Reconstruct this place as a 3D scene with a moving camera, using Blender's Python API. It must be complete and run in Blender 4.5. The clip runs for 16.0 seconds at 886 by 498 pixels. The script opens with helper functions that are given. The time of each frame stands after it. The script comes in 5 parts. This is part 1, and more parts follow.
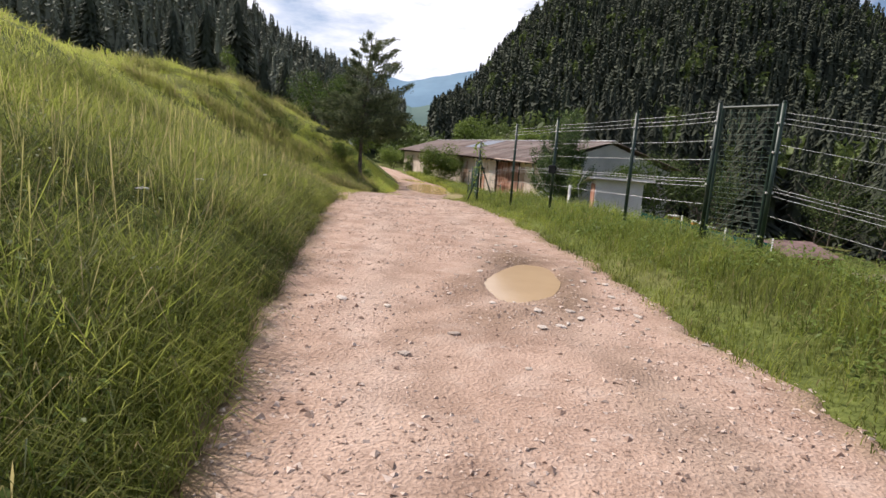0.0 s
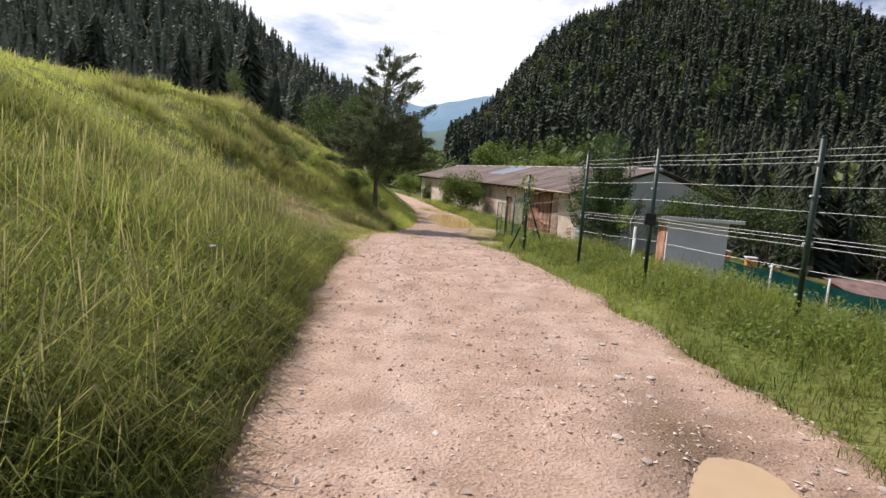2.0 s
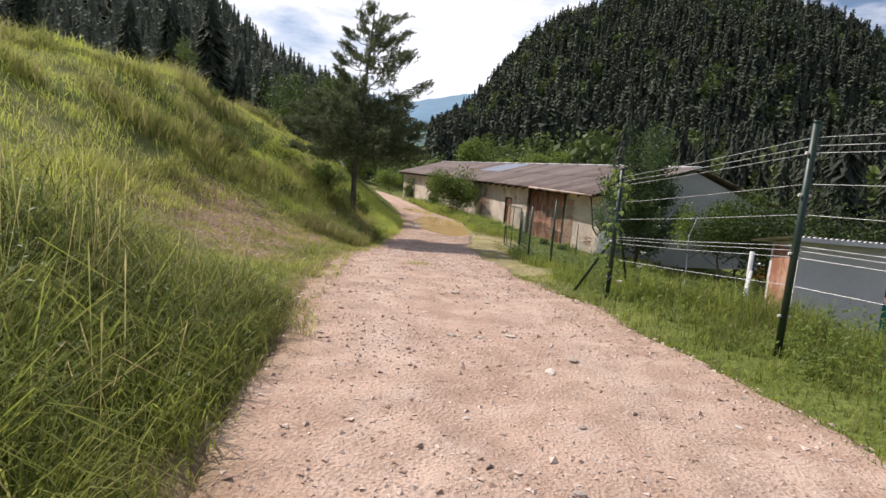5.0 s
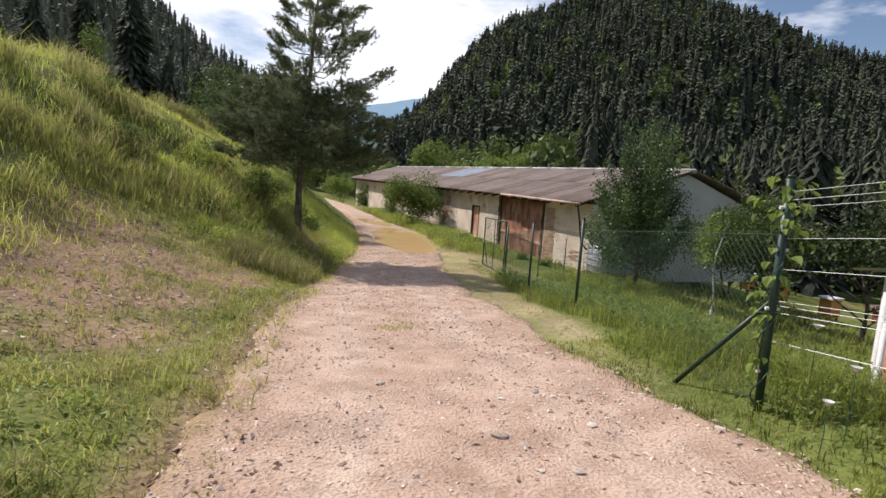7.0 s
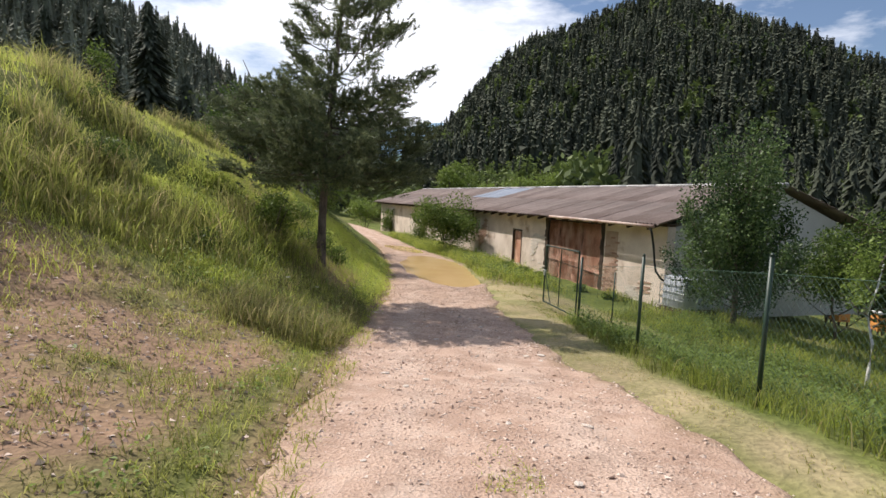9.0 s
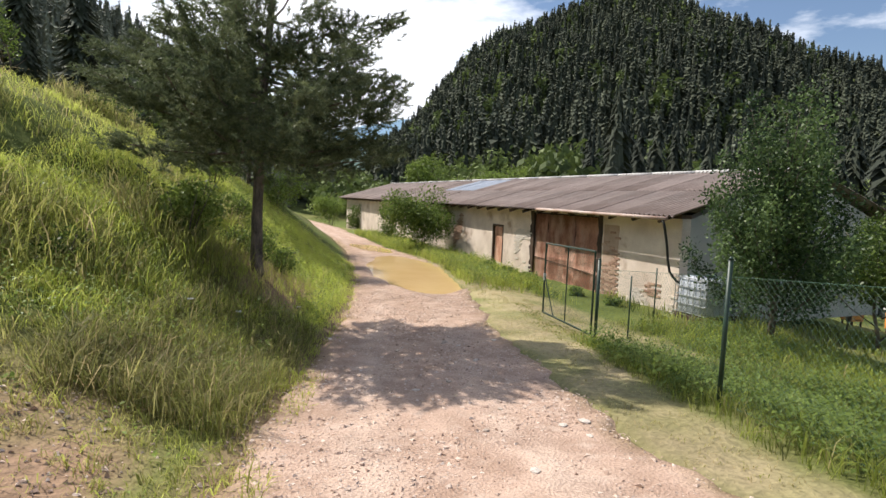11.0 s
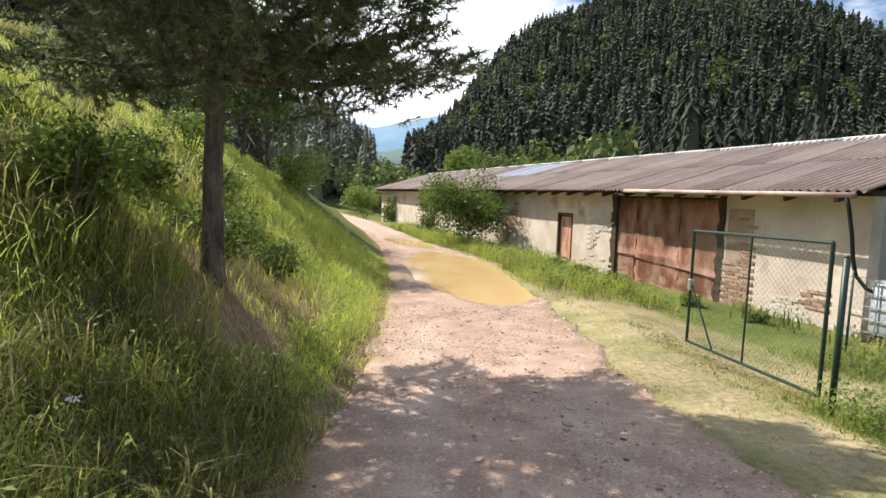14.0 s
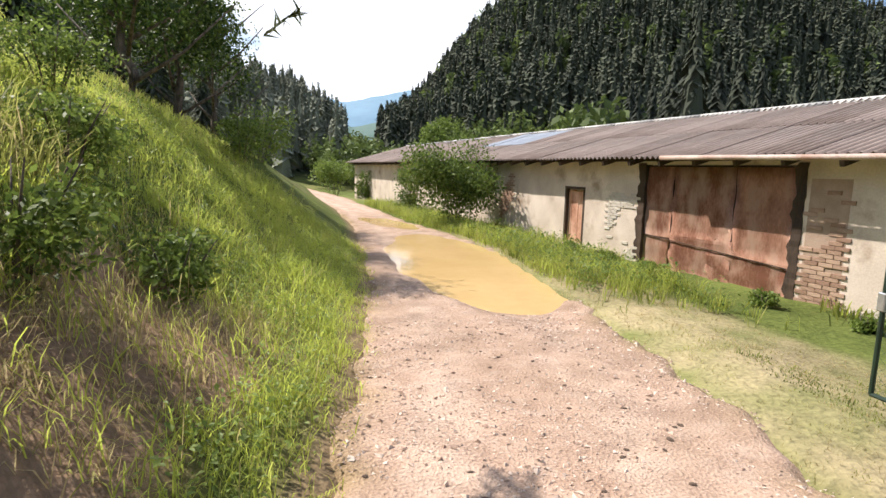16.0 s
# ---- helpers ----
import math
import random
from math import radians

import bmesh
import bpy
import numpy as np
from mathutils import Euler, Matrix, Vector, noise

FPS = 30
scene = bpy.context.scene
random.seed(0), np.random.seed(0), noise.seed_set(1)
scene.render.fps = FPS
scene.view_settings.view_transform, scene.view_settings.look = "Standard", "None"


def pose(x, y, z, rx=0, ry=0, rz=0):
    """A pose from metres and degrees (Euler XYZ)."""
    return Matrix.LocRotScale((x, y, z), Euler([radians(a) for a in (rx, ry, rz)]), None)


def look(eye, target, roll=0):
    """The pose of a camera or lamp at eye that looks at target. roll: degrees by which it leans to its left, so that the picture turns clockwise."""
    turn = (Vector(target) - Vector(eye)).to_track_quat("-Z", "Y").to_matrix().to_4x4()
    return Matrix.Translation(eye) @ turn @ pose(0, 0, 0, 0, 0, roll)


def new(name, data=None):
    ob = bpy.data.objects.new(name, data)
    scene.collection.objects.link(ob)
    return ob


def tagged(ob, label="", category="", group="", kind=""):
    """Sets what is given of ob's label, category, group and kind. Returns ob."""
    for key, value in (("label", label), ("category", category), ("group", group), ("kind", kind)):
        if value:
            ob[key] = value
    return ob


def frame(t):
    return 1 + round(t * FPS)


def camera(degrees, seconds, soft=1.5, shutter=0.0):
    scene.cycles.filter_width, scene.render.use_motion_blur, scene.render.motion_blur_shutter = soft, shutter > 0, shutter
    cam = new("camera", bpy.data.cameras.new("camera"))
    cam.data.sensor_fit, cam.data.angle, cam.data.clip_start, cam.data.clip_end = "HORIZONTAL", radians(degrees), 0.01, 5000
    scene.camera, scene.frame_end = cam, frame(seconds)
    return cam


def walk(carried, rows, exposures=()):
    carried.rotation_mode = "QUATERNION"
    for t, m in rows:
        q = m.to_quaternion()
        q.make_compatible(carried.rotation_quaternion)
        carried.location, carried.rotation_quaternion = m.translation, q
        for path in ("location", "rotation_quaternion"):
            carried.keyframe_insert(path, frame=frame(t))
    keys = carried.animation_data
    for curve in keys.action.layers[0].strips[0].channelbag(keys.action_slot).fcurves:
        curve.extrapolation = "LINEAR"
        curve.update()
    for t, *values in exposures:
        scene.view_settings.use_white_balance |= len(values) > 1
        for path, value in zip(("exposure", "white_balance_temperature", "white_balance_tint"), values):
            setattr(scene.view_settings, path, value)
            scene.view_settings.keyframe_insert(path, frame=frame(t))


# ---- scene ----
cam = camera(77.7, 16.0)
PATH = [
    (0, (1.755, 0.527, 1.437), (1.533, 2.482, 1.08), 3.8),
    (0.5, (1.546, 1.478, 1.508), (1.311, 3.437, 1.178), 2.9),
    (1, (1.23, 2.346, 1.585), (0.956, 4.298, 1.244), 3.9),
    (1.5, (0.986, 3.166, 1.664), (0.714, 5.123, 1.354), 4.6),
    (2, (0.763, 4.088, 1.659), (0.481, 6.048, 1.382), 3.7),
    (2.5, (0.526, 4.925, 1.684), (0.262, 6.893, 1.448), 3.1),
    (3, (0.287, 6.101, 1.573), (0.054, 8.073, 1.338), 3.0),
    (3.5, (0.107, 7.04, 1.567), (-0.104, 9.014, 1.328), 3.8),
    (4, (-0.149, 7.849, 1.529), (-0.351, 9.82, 1.262), 4.7),
    (4.2, (-0.281, 8.138, 1.499), (-0.478, 10.107, 1.208), 4.9),
    (6.3, (-1.293, 11.452, 1.507), (-1.494, 13.428, 1.269), 4.1),
    (6.5, (-1.394, 11.839, 1.572), (-1.561, 13.818, 1.339), 4.6),
    (7, (-1.569, 12.825, 1.53), (-1.599, 14.809, 1.279), 3.9),
    (7.5, (-1.797, 13.497, 1.541), (-1.844, 15.481, 1.293), 3.5),
    (8, (-2.027, 14.291, 1.506), (-2.155, 16.274, 1.283), 3.2),
    (8.5, (-2.243, 15.015, 1.478), (-2.406, 16.999, 1.282), 2.9),
    (9, (-2.437, 15.84, 1.452), (-2.551, 17.829, 1.277), 2.8),
    (9.5, (-2.581, 16.61, 1.406), (-2.619, 18.603, 1.252), 2.4),
    (9.7, (-2.648, 16.94, 1.377), (-2.657, 18.935, 1.233), 2.2),
    (11.8, (-2.825, 19.841, 1.201), (-2.822, 21.831, 1.001), 2.3),
    (12, (-2.889, 20.11, 1.175), (-2.886, 22.1, 0.98), 2.4),
    (12.5, (-2.986, 20.823, 1.09), (-3.012, 22.813, 0.895), 2.3),
    (13, (-3.157, 21.609, 0.975), (-3.209, 23.598, 0.778), 2.2),
    (13.5, (-3.275, 22.32, 0.866), (-3.376, 24.308, 0.669), 1.8),
    (14, (-3.396, 23.065, 0.785), (-3.525, 25.05, 0.586), 1.8),
    (14.5, (-3.505, 23.746, 0.714), (-3.67, 25.73, 0.515), 1.4),
    (15, (-3.662, 24.499, 0.65), (-3.809, 26.48, 0.422), 1.9),
    (15.5, (-3.902, 25.262, 0.584), (-3.995, 27.242, 0.317), 2.4),
    (16, (-3.989, 26.254, 0.618), (-4.021, 28.233, 0.336), 1.6),
]
walk(cam, [(t, look(eye, target, roll)) for t, eye, target, roll in PATH],
     [(0, 0.12, 6450, 18), (4, 0.12, 6400, 17), (8, 0.18, 6400, 15), (9.5, 0.3, 6400, 14), (12, 0.56, 6400, 12), (13.5, 0.7, 6400, 12), (16, 0.7, 6450, 13)])

# ---- world, sun, exposure ----
SUN_TO = Vector((-0.88 * math.cos(radians(50)), 0.475 * math.cos(radians(50)), math.sin(radians(50))))
scene.view_settings.exposure = 0.0
world = bpy.data.worlds.new("sky")
scene.world = world
world.use_nodes = True
wn, wl = world.node_tree.nodes, world.node_tree.links
wn.clear()
w_out, w_bg = wn.new("ShaderNodeOutputWorld"), wn.new("ShaderNodeBackground")
w_sky, w_co = wn.new("ShaderNodeTexSky"), wn.new("ShaderNodeTexCoord")
w_sky.sky_type, w_sky.sun_disc = "NISHITA", False
w_sky.sun_elevation, w_sky.sun_rotation = radians(50), math.atan2(SUN_TO.x, SUN_TO.y)
w_sky.air_density, w_sky.dust_density, w_sky.ozone_density = 1.0, 0.6, 1.6
w_map, w_noise, w_ramp, w_mix = wn.new("ShaderNodeMapping"), wn.new("ShaderNodeTexNoise"), wn.new("ShaderNodeValToRGB"), wn.new("ShaderNodeMix")
w_map.inputs["Scale"].default_value = (1.0, 1.0, 3.2)
w_map.inputs["Location"].default_value = (3.1, 0.7, 0.2)
w_noise.inputs["Scale"].default_value, w_noise.inputs["Detail"].default_value, w_noise.inputs["Roughness"].default_value = 3.2, 8.0, 0.6
w_ramp.color_ramp.elements[0].position, w_ramp.color_ramp.elements[1].position = 0.45, 0.66
w_mix.data_type = "RGBA"
w_mix.inputs["B"].default_value = (11.5, 11.8, 12.2, 1)
wl.new(w_co.outputs["Generated"], w_map.inputs["Vector"])
wl.new(w_map.outputs["Vector"], w_noise.inputs["Vector"])
# the cloud bank is thickest towards the sun
w_dot, w_rng, w_add = wn.new("ShaderNodeVectorMath"), wn.new("ShaderNodeMapRange"), wn.new("ShaderNodeMath")
w_dot.operation = "DOT_PRODUCT"
w_dot.inputs[1].default_value = Vector((-0.45, 0.85, 0.25)).normalized()
w_rng.inputs["From Min"].default_value, w_rng.inputs["From Max"].default_value = 0.72, 0.97
w_rng.inputs["To Min"].default_value, w_rng.inputs["To Max"].default_value = -0.03, 0.13
w_add.operation = "ADD"
wl.new(w_co.outputs["Generated"], w_dot.inputs[0])
wl.new(w_dot.outputs["Value"], w_rng.inputs["Value"])
wl.new(w_noise.outputs["Fac"], w_add.inputs[0])
wl.new(w_rng.outputs["Result"], w_add.inputs[1])
wl.new(w_add.outputs["Value"], w_ramp.inputs["Fac"])
wl.new(w_ramp.outputs["Color"], w_mix.inputs["Factor"])
wl.new(w_sky.outputs["Color"], w_mix.inputs["A"])
wl.new(w_mix.outputs["Result"], w_bg.inputs["Color"])
w_bg.inputs["Strength"].default_value = 0.092
wl.new(w_bg.outputs["Background"], w_out.inputs["Surface"])
sun = new("sun", bpy.data.lights.new("sun", "SUN"))
sun.data.energy, sun.data.angle, sun.data.color = 4.6, radians(0.6), (1.0, 0.94, 0.84)
sun.matrix_world = look((-60, 30, 80), Vector((-60, 30, 80)) - SUN_TO)


# ---- material helpers ----
def material(name, dark, light, scale=4.0, rough=0.85, metal=0.0, fine=60.0, bump=0.3, bump_size=0.02, third=None, third_scale=0.7,
             third_at=(0.5, 0.65), rand=0.0, spec=0.3, attr=None, stretch=(1, 1, 1), grain=0.45, island=0.0):
    """Two tones mixed by broad and fine noise, a third tone in patches (noise) and a fourth where a mask of the mesh says so."""
    m = bpy.data.materials.new(name)
    m.use_nodes = True
    n, l = m.node_tree.nodes, m.node_tree.links
    b = n["Principled BSDF"]
    co, mp = n.new("ShaderNodeTexCoord"), n.new("ShaderNodeMapping")
    mp.inputs["Scale"].default_value = stretch
    l.new(co.outputs["Object"], mp.inputs["Vector"])
    broad, small = n.new("ShaderNodeTexNoise"), n.new("ShaderNodeTexNoise")
    broad.inputs["Scale"].default_value, broad.inputs["Detail"].default_value = scale, 6
    small.inputs["Scale"].default_value, small.inputs["Detail"].default_value = fine, 4
    l.new(mp.outputs["Vector"], broad.inputs["Vector"])
    l.new(mp.outputs["Vector"], small.inputs["Vector"])
    add = n.new("ShaderNodeMath")
    add.operation = "MULTIPLY_ADD"
    add.inputs[1].default_value = grain
    sub = n.new("ShaderNodeMath")
    sub.operation = "MULTIPLY_ADD"
    sub.inputs[1].default_value, sub.inputs[2].default_value = 1.0, -grain / 2
    l.new(small.outputs["Fac"], add.inputs[0])
    l.new(broad.outputs["Fac"], sub.inputs[0])
    l.new(sub.outputs["Value"], add.inputs[2])
    fac = add.outputs["Value"]
    if rand or island:
        info, ma = n.new("ShaderNodeObjectInfo" if rand else "ShaderNodeNewGeometry"), n.new("ShaderNodeMath")
        rand = rand or island
        ma.operation = "MULTIPLY_ADD"
        ma.inputs[1].default_value = rand
        l.new(info.outputs["Random Per Island" if island else "Random"], ma.inputs[0])
        l.new(fac, ma.inputs[2])
        mb = n.new("ShaderNodeMath")
        mb.operation = "SUBTRACT"
        mb.inputs[1].default_value = rand / 2
        l.new(ma.outputs["Value"], mb.inputs[0])
        fac = mb.outputs["Value"]
    ramp = n.new("ShaderNodeValToRGB")
    ramp.color_ramp.elements[0].position, ramp.color_ramp.elements[1].position = 0.3, 0.7
    ramp.color_ramp.elements[0].color, ramp.color_ramp.elements[1].color = (*dark, 1), (*light, 1)
    l.new(fac, ramp.inputs["Fac"])
    colour = ramp.outputs["Color"]
    if third:
        patch, pr, mix = n.new("ShaderNodeTexNoise"), n.new("ShaderNodeValToRGB"), n.new("ShaderNodeMix")
        patch.inputs["Scale"].default_value, patch.inputs["Detail"].default_value, patch.inputs["Roughness"].default_value = third_scale, 7, 0.65
        l.new(mp.outputs["Vector"], patch.inputs["Vector"])
        pr.color_ramp.elements[0].position, pr.color_ramp.elements[1].position = third_at
        l.new(patch.outputs["Fac"], pr.inputs["Fac"])
        mix.data_type = "RGBA"
        mix.inputs["B"].default_value = (*third, 1)
        l.new(pr.outputs["Color"], mix.inputs["Factor"])
        l.new(colour, mix.inputs["A"])
        colour = mix.outputs["Result"]
    for key, tone in (attr or ()):
        a, mix = n.new("ShaderNodeAttribute"), n.new("ShaderNodeMix")
        a.attribute_name = key
        mix.data_type = "RGBA"
        tr = n.new("ShaderNodeValToRGB")
        tr.color_ramp.elements[0].position, tr.color_ramp.elements[1].position = 0.3, 0.7
        tr.color_ramp.elements[0].color = (*[c * 0.72 for c in tone], 1)
        tr.color_ramp.elements[1].color = (*[min(1, c * 1.25) for c in tone], 1)
        l.new(fac, tr.inputs["Fac"])
        l.new(tr.outputs["Color"], mix.inputs["B"])
        l.new(a.outputs["Fac"], mix.inputs["Factor"])
        l.new(colour, mix.inputs["A"])
        colour = mix.outputs["Result"]
    l.new(colour, b.inputs["Base Color"])
    b.inputs["Roughness"].default_value, b.inputs["Metallic"].default_value = rough, metal
    b.inputs["Specular IOR Level"].default_value = spec
    if bump:
        bu = n.new("ShaderNodeBump")
        bu.inputs["Strength"].default_value, bu.inputs["Distance"].default_value = bump, bump_size
        l.new(fac, bu.inputs["Height"])
        l.new(bu.outputs["Normal"], b.inputs["Normal"])
    return m


def leaf_material(name, dark, light, through_light=0.35, rough=0.6, dry=None, haze=None):
    """Thin leaves: the tone follows the mesh's own 'tone' value (0 dark, 1 light), and 'dry' mixes towards straw."""
    m = bpy.data.materials.new(name)
    m.use_nodes = True
    n, l = m.node_tree.nodes, m.node_tree.links
    b = n["Principled BSDF"]
    a, ramp = n.new("ShaderNodeAttribute"), n.new("ShaderNodeValToRGB")
    a.attribute_name = "tone"
    ramp.color_ramp.elements[0].color, ramp.color_ramp.elements[1].color = (*dark, 1), (*light, 1)
    l.new(a.outputs["Fac"], ramp.inputs["Fac"])
    colour = ramp.outputs["Color"]
    if dry:
        d, mix = n.new("ShaderNodeAttribute"), n.new("ShaderNodeMix")
        d.attribute_name = "dry"
        mix.data_type = "RGBA"
        mix.inputs["B"].default_value = (*dry, 1)
        l.new(d.outputs["Fac"], mix.inputs["Factor"])
        l.new(colour, mix.inputs["A"])
        colour = mix.outputs["Result"]
    l.new(colour, b.inputs["Base Color"])
    b.inputs["Roughness"].default_value = rough
    b.inputs["Specular IOR Level"].default_value = 0.25
    if through_light:
        tr, mx, out = n.new("ShaderNodeBsdfTranslucent"), n.new("ShaderNodeMixShader"), n["Material Output"]
        l.new(colour, tr.inputs["Color"])
        mx.inputs["Fac"].default_value = through_light
        l.new(b.outputs["BSDF"], mx.inputs[1])
        l.new(tr.outputs["BSDF"], mx.inputs[2])
        l.new(mx.outputs["Shader"], out.inputs["Surface"])
    return m


def haze_glow_material(name, tone, glow, strength):
    """Far hills; the haze of kilometres of bright air is painted as emission."""
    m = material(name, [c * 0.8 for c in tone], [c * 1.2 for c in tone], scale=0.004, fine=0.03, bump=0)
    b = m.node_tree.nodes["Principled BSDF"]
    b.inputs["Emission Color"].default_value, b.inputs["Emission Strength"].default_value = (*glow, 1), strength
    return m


M_road = material("gravel_dirt", (0.37, 0.25, 0.183), (0.545, 0.39, 0.3), scale=2.6, fine=48, bump=1.0, bump_size=0.02, rough=0.95, grain=1.05,
                  third=(0.58, 0.45, 0.365), third_scale=3.4, third_at=(0.52, 0.78), spec=0.15,
                  attr=(("track", (0.56, 0.43, 0.345)), ("damp", (0.2, 0.135, 0.085)), ("verge", (0.3, 0.215, 0.125))))
M_ground = material("meadow_soil", (0.07, 0.09, 0.022), (0.16, 0.19, 0.05), scale=0.5, fine=14, grain=0.8, bump=1.0, bump_size=0.05, rough=0.95, spec=0.1,
                    third=(0.2, 0.19, 0.075), third_scale=0.16, third_at=(0.48, 0.66),
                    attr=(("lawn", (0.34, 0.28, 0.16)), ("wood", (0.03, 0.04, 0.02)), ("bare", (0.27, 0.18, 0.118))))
M_water = material("muddy_water", (0.55, 0.37, 0.165), (0.61, 0.42, 0.2), scale=0.8, fine=5, bump=0.0, rough=0.08, spec=0.22)
M_water_brown = material("brown_muddy_water", (0.46, 0.325, 0.19), (0.52, 0.375, 0.225), scale=0.8, fine=5, bump=0.0, rough=0.1, spec=0.2)
M_gravel = material("loose_gravel", (0.36, 0.25, 0.19), (0.66, 0.53, 0.44), scale=6, fine=70, bump=0.4, rough=0.95, island=0.9)
M_stone = material("pale_stone", (0.42, 0.34, 0.28), (0.68, 0.6, 0.52), scale=6, fine=70, bump=0.5, rough=0.9, rand=0.6)
M_grass = leaf_material("grass_blade", (0.05, 0.08, 0.016), (0.52, 0.59, 0.11), 0.6, dry=(0.5, 0.4, 0.22))
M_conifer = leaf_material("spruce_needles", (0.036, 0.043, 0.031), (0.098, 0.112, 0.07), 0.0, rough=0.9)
# far-slope spruces: valley haze is mixed into this paler base colour
M_hazy_conifer = leaf_material("sunlit_spruce_needles", (0.085, 0.093, 0.07), (0.24, 0.255, 0.18), 0.0, rough=0.9)
M_pine = leaf_material("pine_needles", (0.06, 0.08, 0.04), (0.28, 0.32, 0.155), 0.35, rough=0.55)
M_leaf = leaf_material("broad_leaves", (0.03, 0.06, 0.012), (0.24, 0.32, 0.07), 0.42, rough=0.5)
M_pear = leaf_material("pear_leaves", (0.03, 0.06, 0.022), (0.22, 0.31, 0.1), 0.35, rough=0.45)
M_far_leaf = leaf_material("far_leaves", (0.03, 0.05, 0.015), (0.2, 0.26, 0.075), 0.25)
M_bark = material("pine_bark", (0.045, 0.036, 0.03), (0.21, 0.165, 0.13), scale=14, fine=60, bump=1.0, bump_size=0.03, stretch=(1, 1, 0.25))
M_render_wall = material("weathered_plaster", (0.54, 0.44, 0.36), (0.77, 0.66, 0.56), scale=1.1, fine=28, bump=0.35, rough=0.95, spec=0.15,
                         third=(0.4, 0.29, 0.21), third_scale=0.9, third_at=(0.55, 0.7))
M_gable = material("grey_plaster", (0.4, 0.39, 0.355), (0.54, 0.52, 0.475), scale=0.8, fine=30, bump=0.25, rough=0.95, spec=0.15)
M_brick = material("red_brick", (0.3, 0.185, 0.13), (0.48, 0.33, 0.24), scale=5, fine=40, bump=0.5, rough=0.95, rand=0.5)
M_rust = material("rusty_sheet", (0.33, 0.145, 0.088), (0.72, 0.41, 0.285), scale=3.0, fine=26, bump=0.25, rough=0.85, metal=0.0,
                  third=(0.64, 0.44, 0.33), third_scale=1.5, third_at=(0.5, 0.66), stretch=(1, 1, 0.45), rand=0.25)
M_dark_wood = material("dark_timber", (0.035, 0.024, 0.018), (0.1, 0.065, 0.045), scale=3, fine=40, bump=0.5, stretch=(1, 1, 0.2))
M_roof = material("fibre_cement", (0.19, 0.145, 0.125), (0.33, 0.265, 0.235), scale=0.9, fine=30, bump=0.3, rough=0.95, spec=0.1,
                  third=(0.25, 0.22, 0.2), third_scale=0.5, third_at=(0.45, 0.7), rand=0.35)
M_roof_pale = material("pale_ridge_cap", (0.42, 0.41, 0.39), (0.56, 0.55, 0.53), scale=2, fine=30, bump=0.2)
M_roof_blue = material("bluish_roof_sheet", (0.26, 0.29, 0.34), (0.36, 0.4, 0.46), scale=2, fine=30, bump=0.2)
M_block = material("whitewashed_block", (0.5, 0.44, 0.37), (0.66, 0.6, 0.52), scale=5, fine=40, bump=0.5, rough=0.95, rand=0.4)
M_mortar = material("brown_mortar", (0.34, 0.235, 0.175), (0.46, 0.34, 0.26), scale=3, fine=40, bump=0.5, rough=0.95)
M_gutter = material("old_gutter", (0.34, 0.21, 0.16), (0.6, 0.5, 0.44), scale=2, fine=30, bump=0.2, rough=0.6)
M_hose = material("black_pipe", (0.012, 0.012, 0.012), (0.03, 0.03, 0.03), scale=5, rough=0.5)
M_post = material("green_painted_post", (0.008, 0.022, 0.014), (0.02, 0.05, 0.031), scale=4, fine=40, bump=0.1, rough=0.45, spec=0.5)
M_wire = material("galvanised_wire", (0.3, 0.31, 0.31), (0.45, 0.46, 0.46), scale=8, rough=0.5, metal=0.6, bump=0)
M_green_wire = material("green_coated_wire", (0.03, 0.07, 0.045), (0.06, 0.12, 0.08), scale=8, rough=0.5, bump=0)
M_white = material("whitewashed_post", (0.55, 0.53, 0.5), (0.78, 0.77, 0.74), scale=4, fine=30, bump=0.3)
M_shed = material("grey_sheet_shed", (0.64, 0.585, 0.59), (0.77, 0.715, 0.715), scale=1.2, fine=20, bump=0.15, rough=0.8)
M_cabin = material("red_brown_boards", (0.11, 0.035, 0.022), (0.22, 0.08, 0.05), scale=2, fine=25, bump=0.4, stretch=(1, 1, 0.2), rand=0.3)
M_cabin_roof = material("brown_roof_felt", (0.12, 0.075, 0.07), (0.22, 0.15, 0.135), scale=2, fine=25, bump=0.3)
M_net = material("teal_shade_net", (0.01, 0.13, 0.105), (0.025, 0.22, 0.175), scale=2, fine=60, bump=0.2, rough=0.8)
M_tank = material("white_plastic_tank", (0.42, 0.45, 0.5), (0.54, 0.57, 0.62), scale=2, fine=10, bump=0.05, rough=0.4)
M_steel = material("galvanised_steel", (0.4, 0.42, 0.44), (0.58, 0.6, 0.62), scale=6, rough=0.4, metal=0.8, bump=0)
M_orange = material("orange_painted_box", (0.55, 0.22, 0.045), (0.72, 0.33, 0.09), scale=3, bump=0.1, rough=0.7)
M_far_hill = haze_glow_material("far_blue_hill", (0.08, 0.14, 0.17), (0.16, 0.3, 0.5), 0.42)
M_mid_hill = haze_glow_material("valley_hill", (0.05, 0.09, 0.06), (0.1, 0.19, 0.26), 0.24)


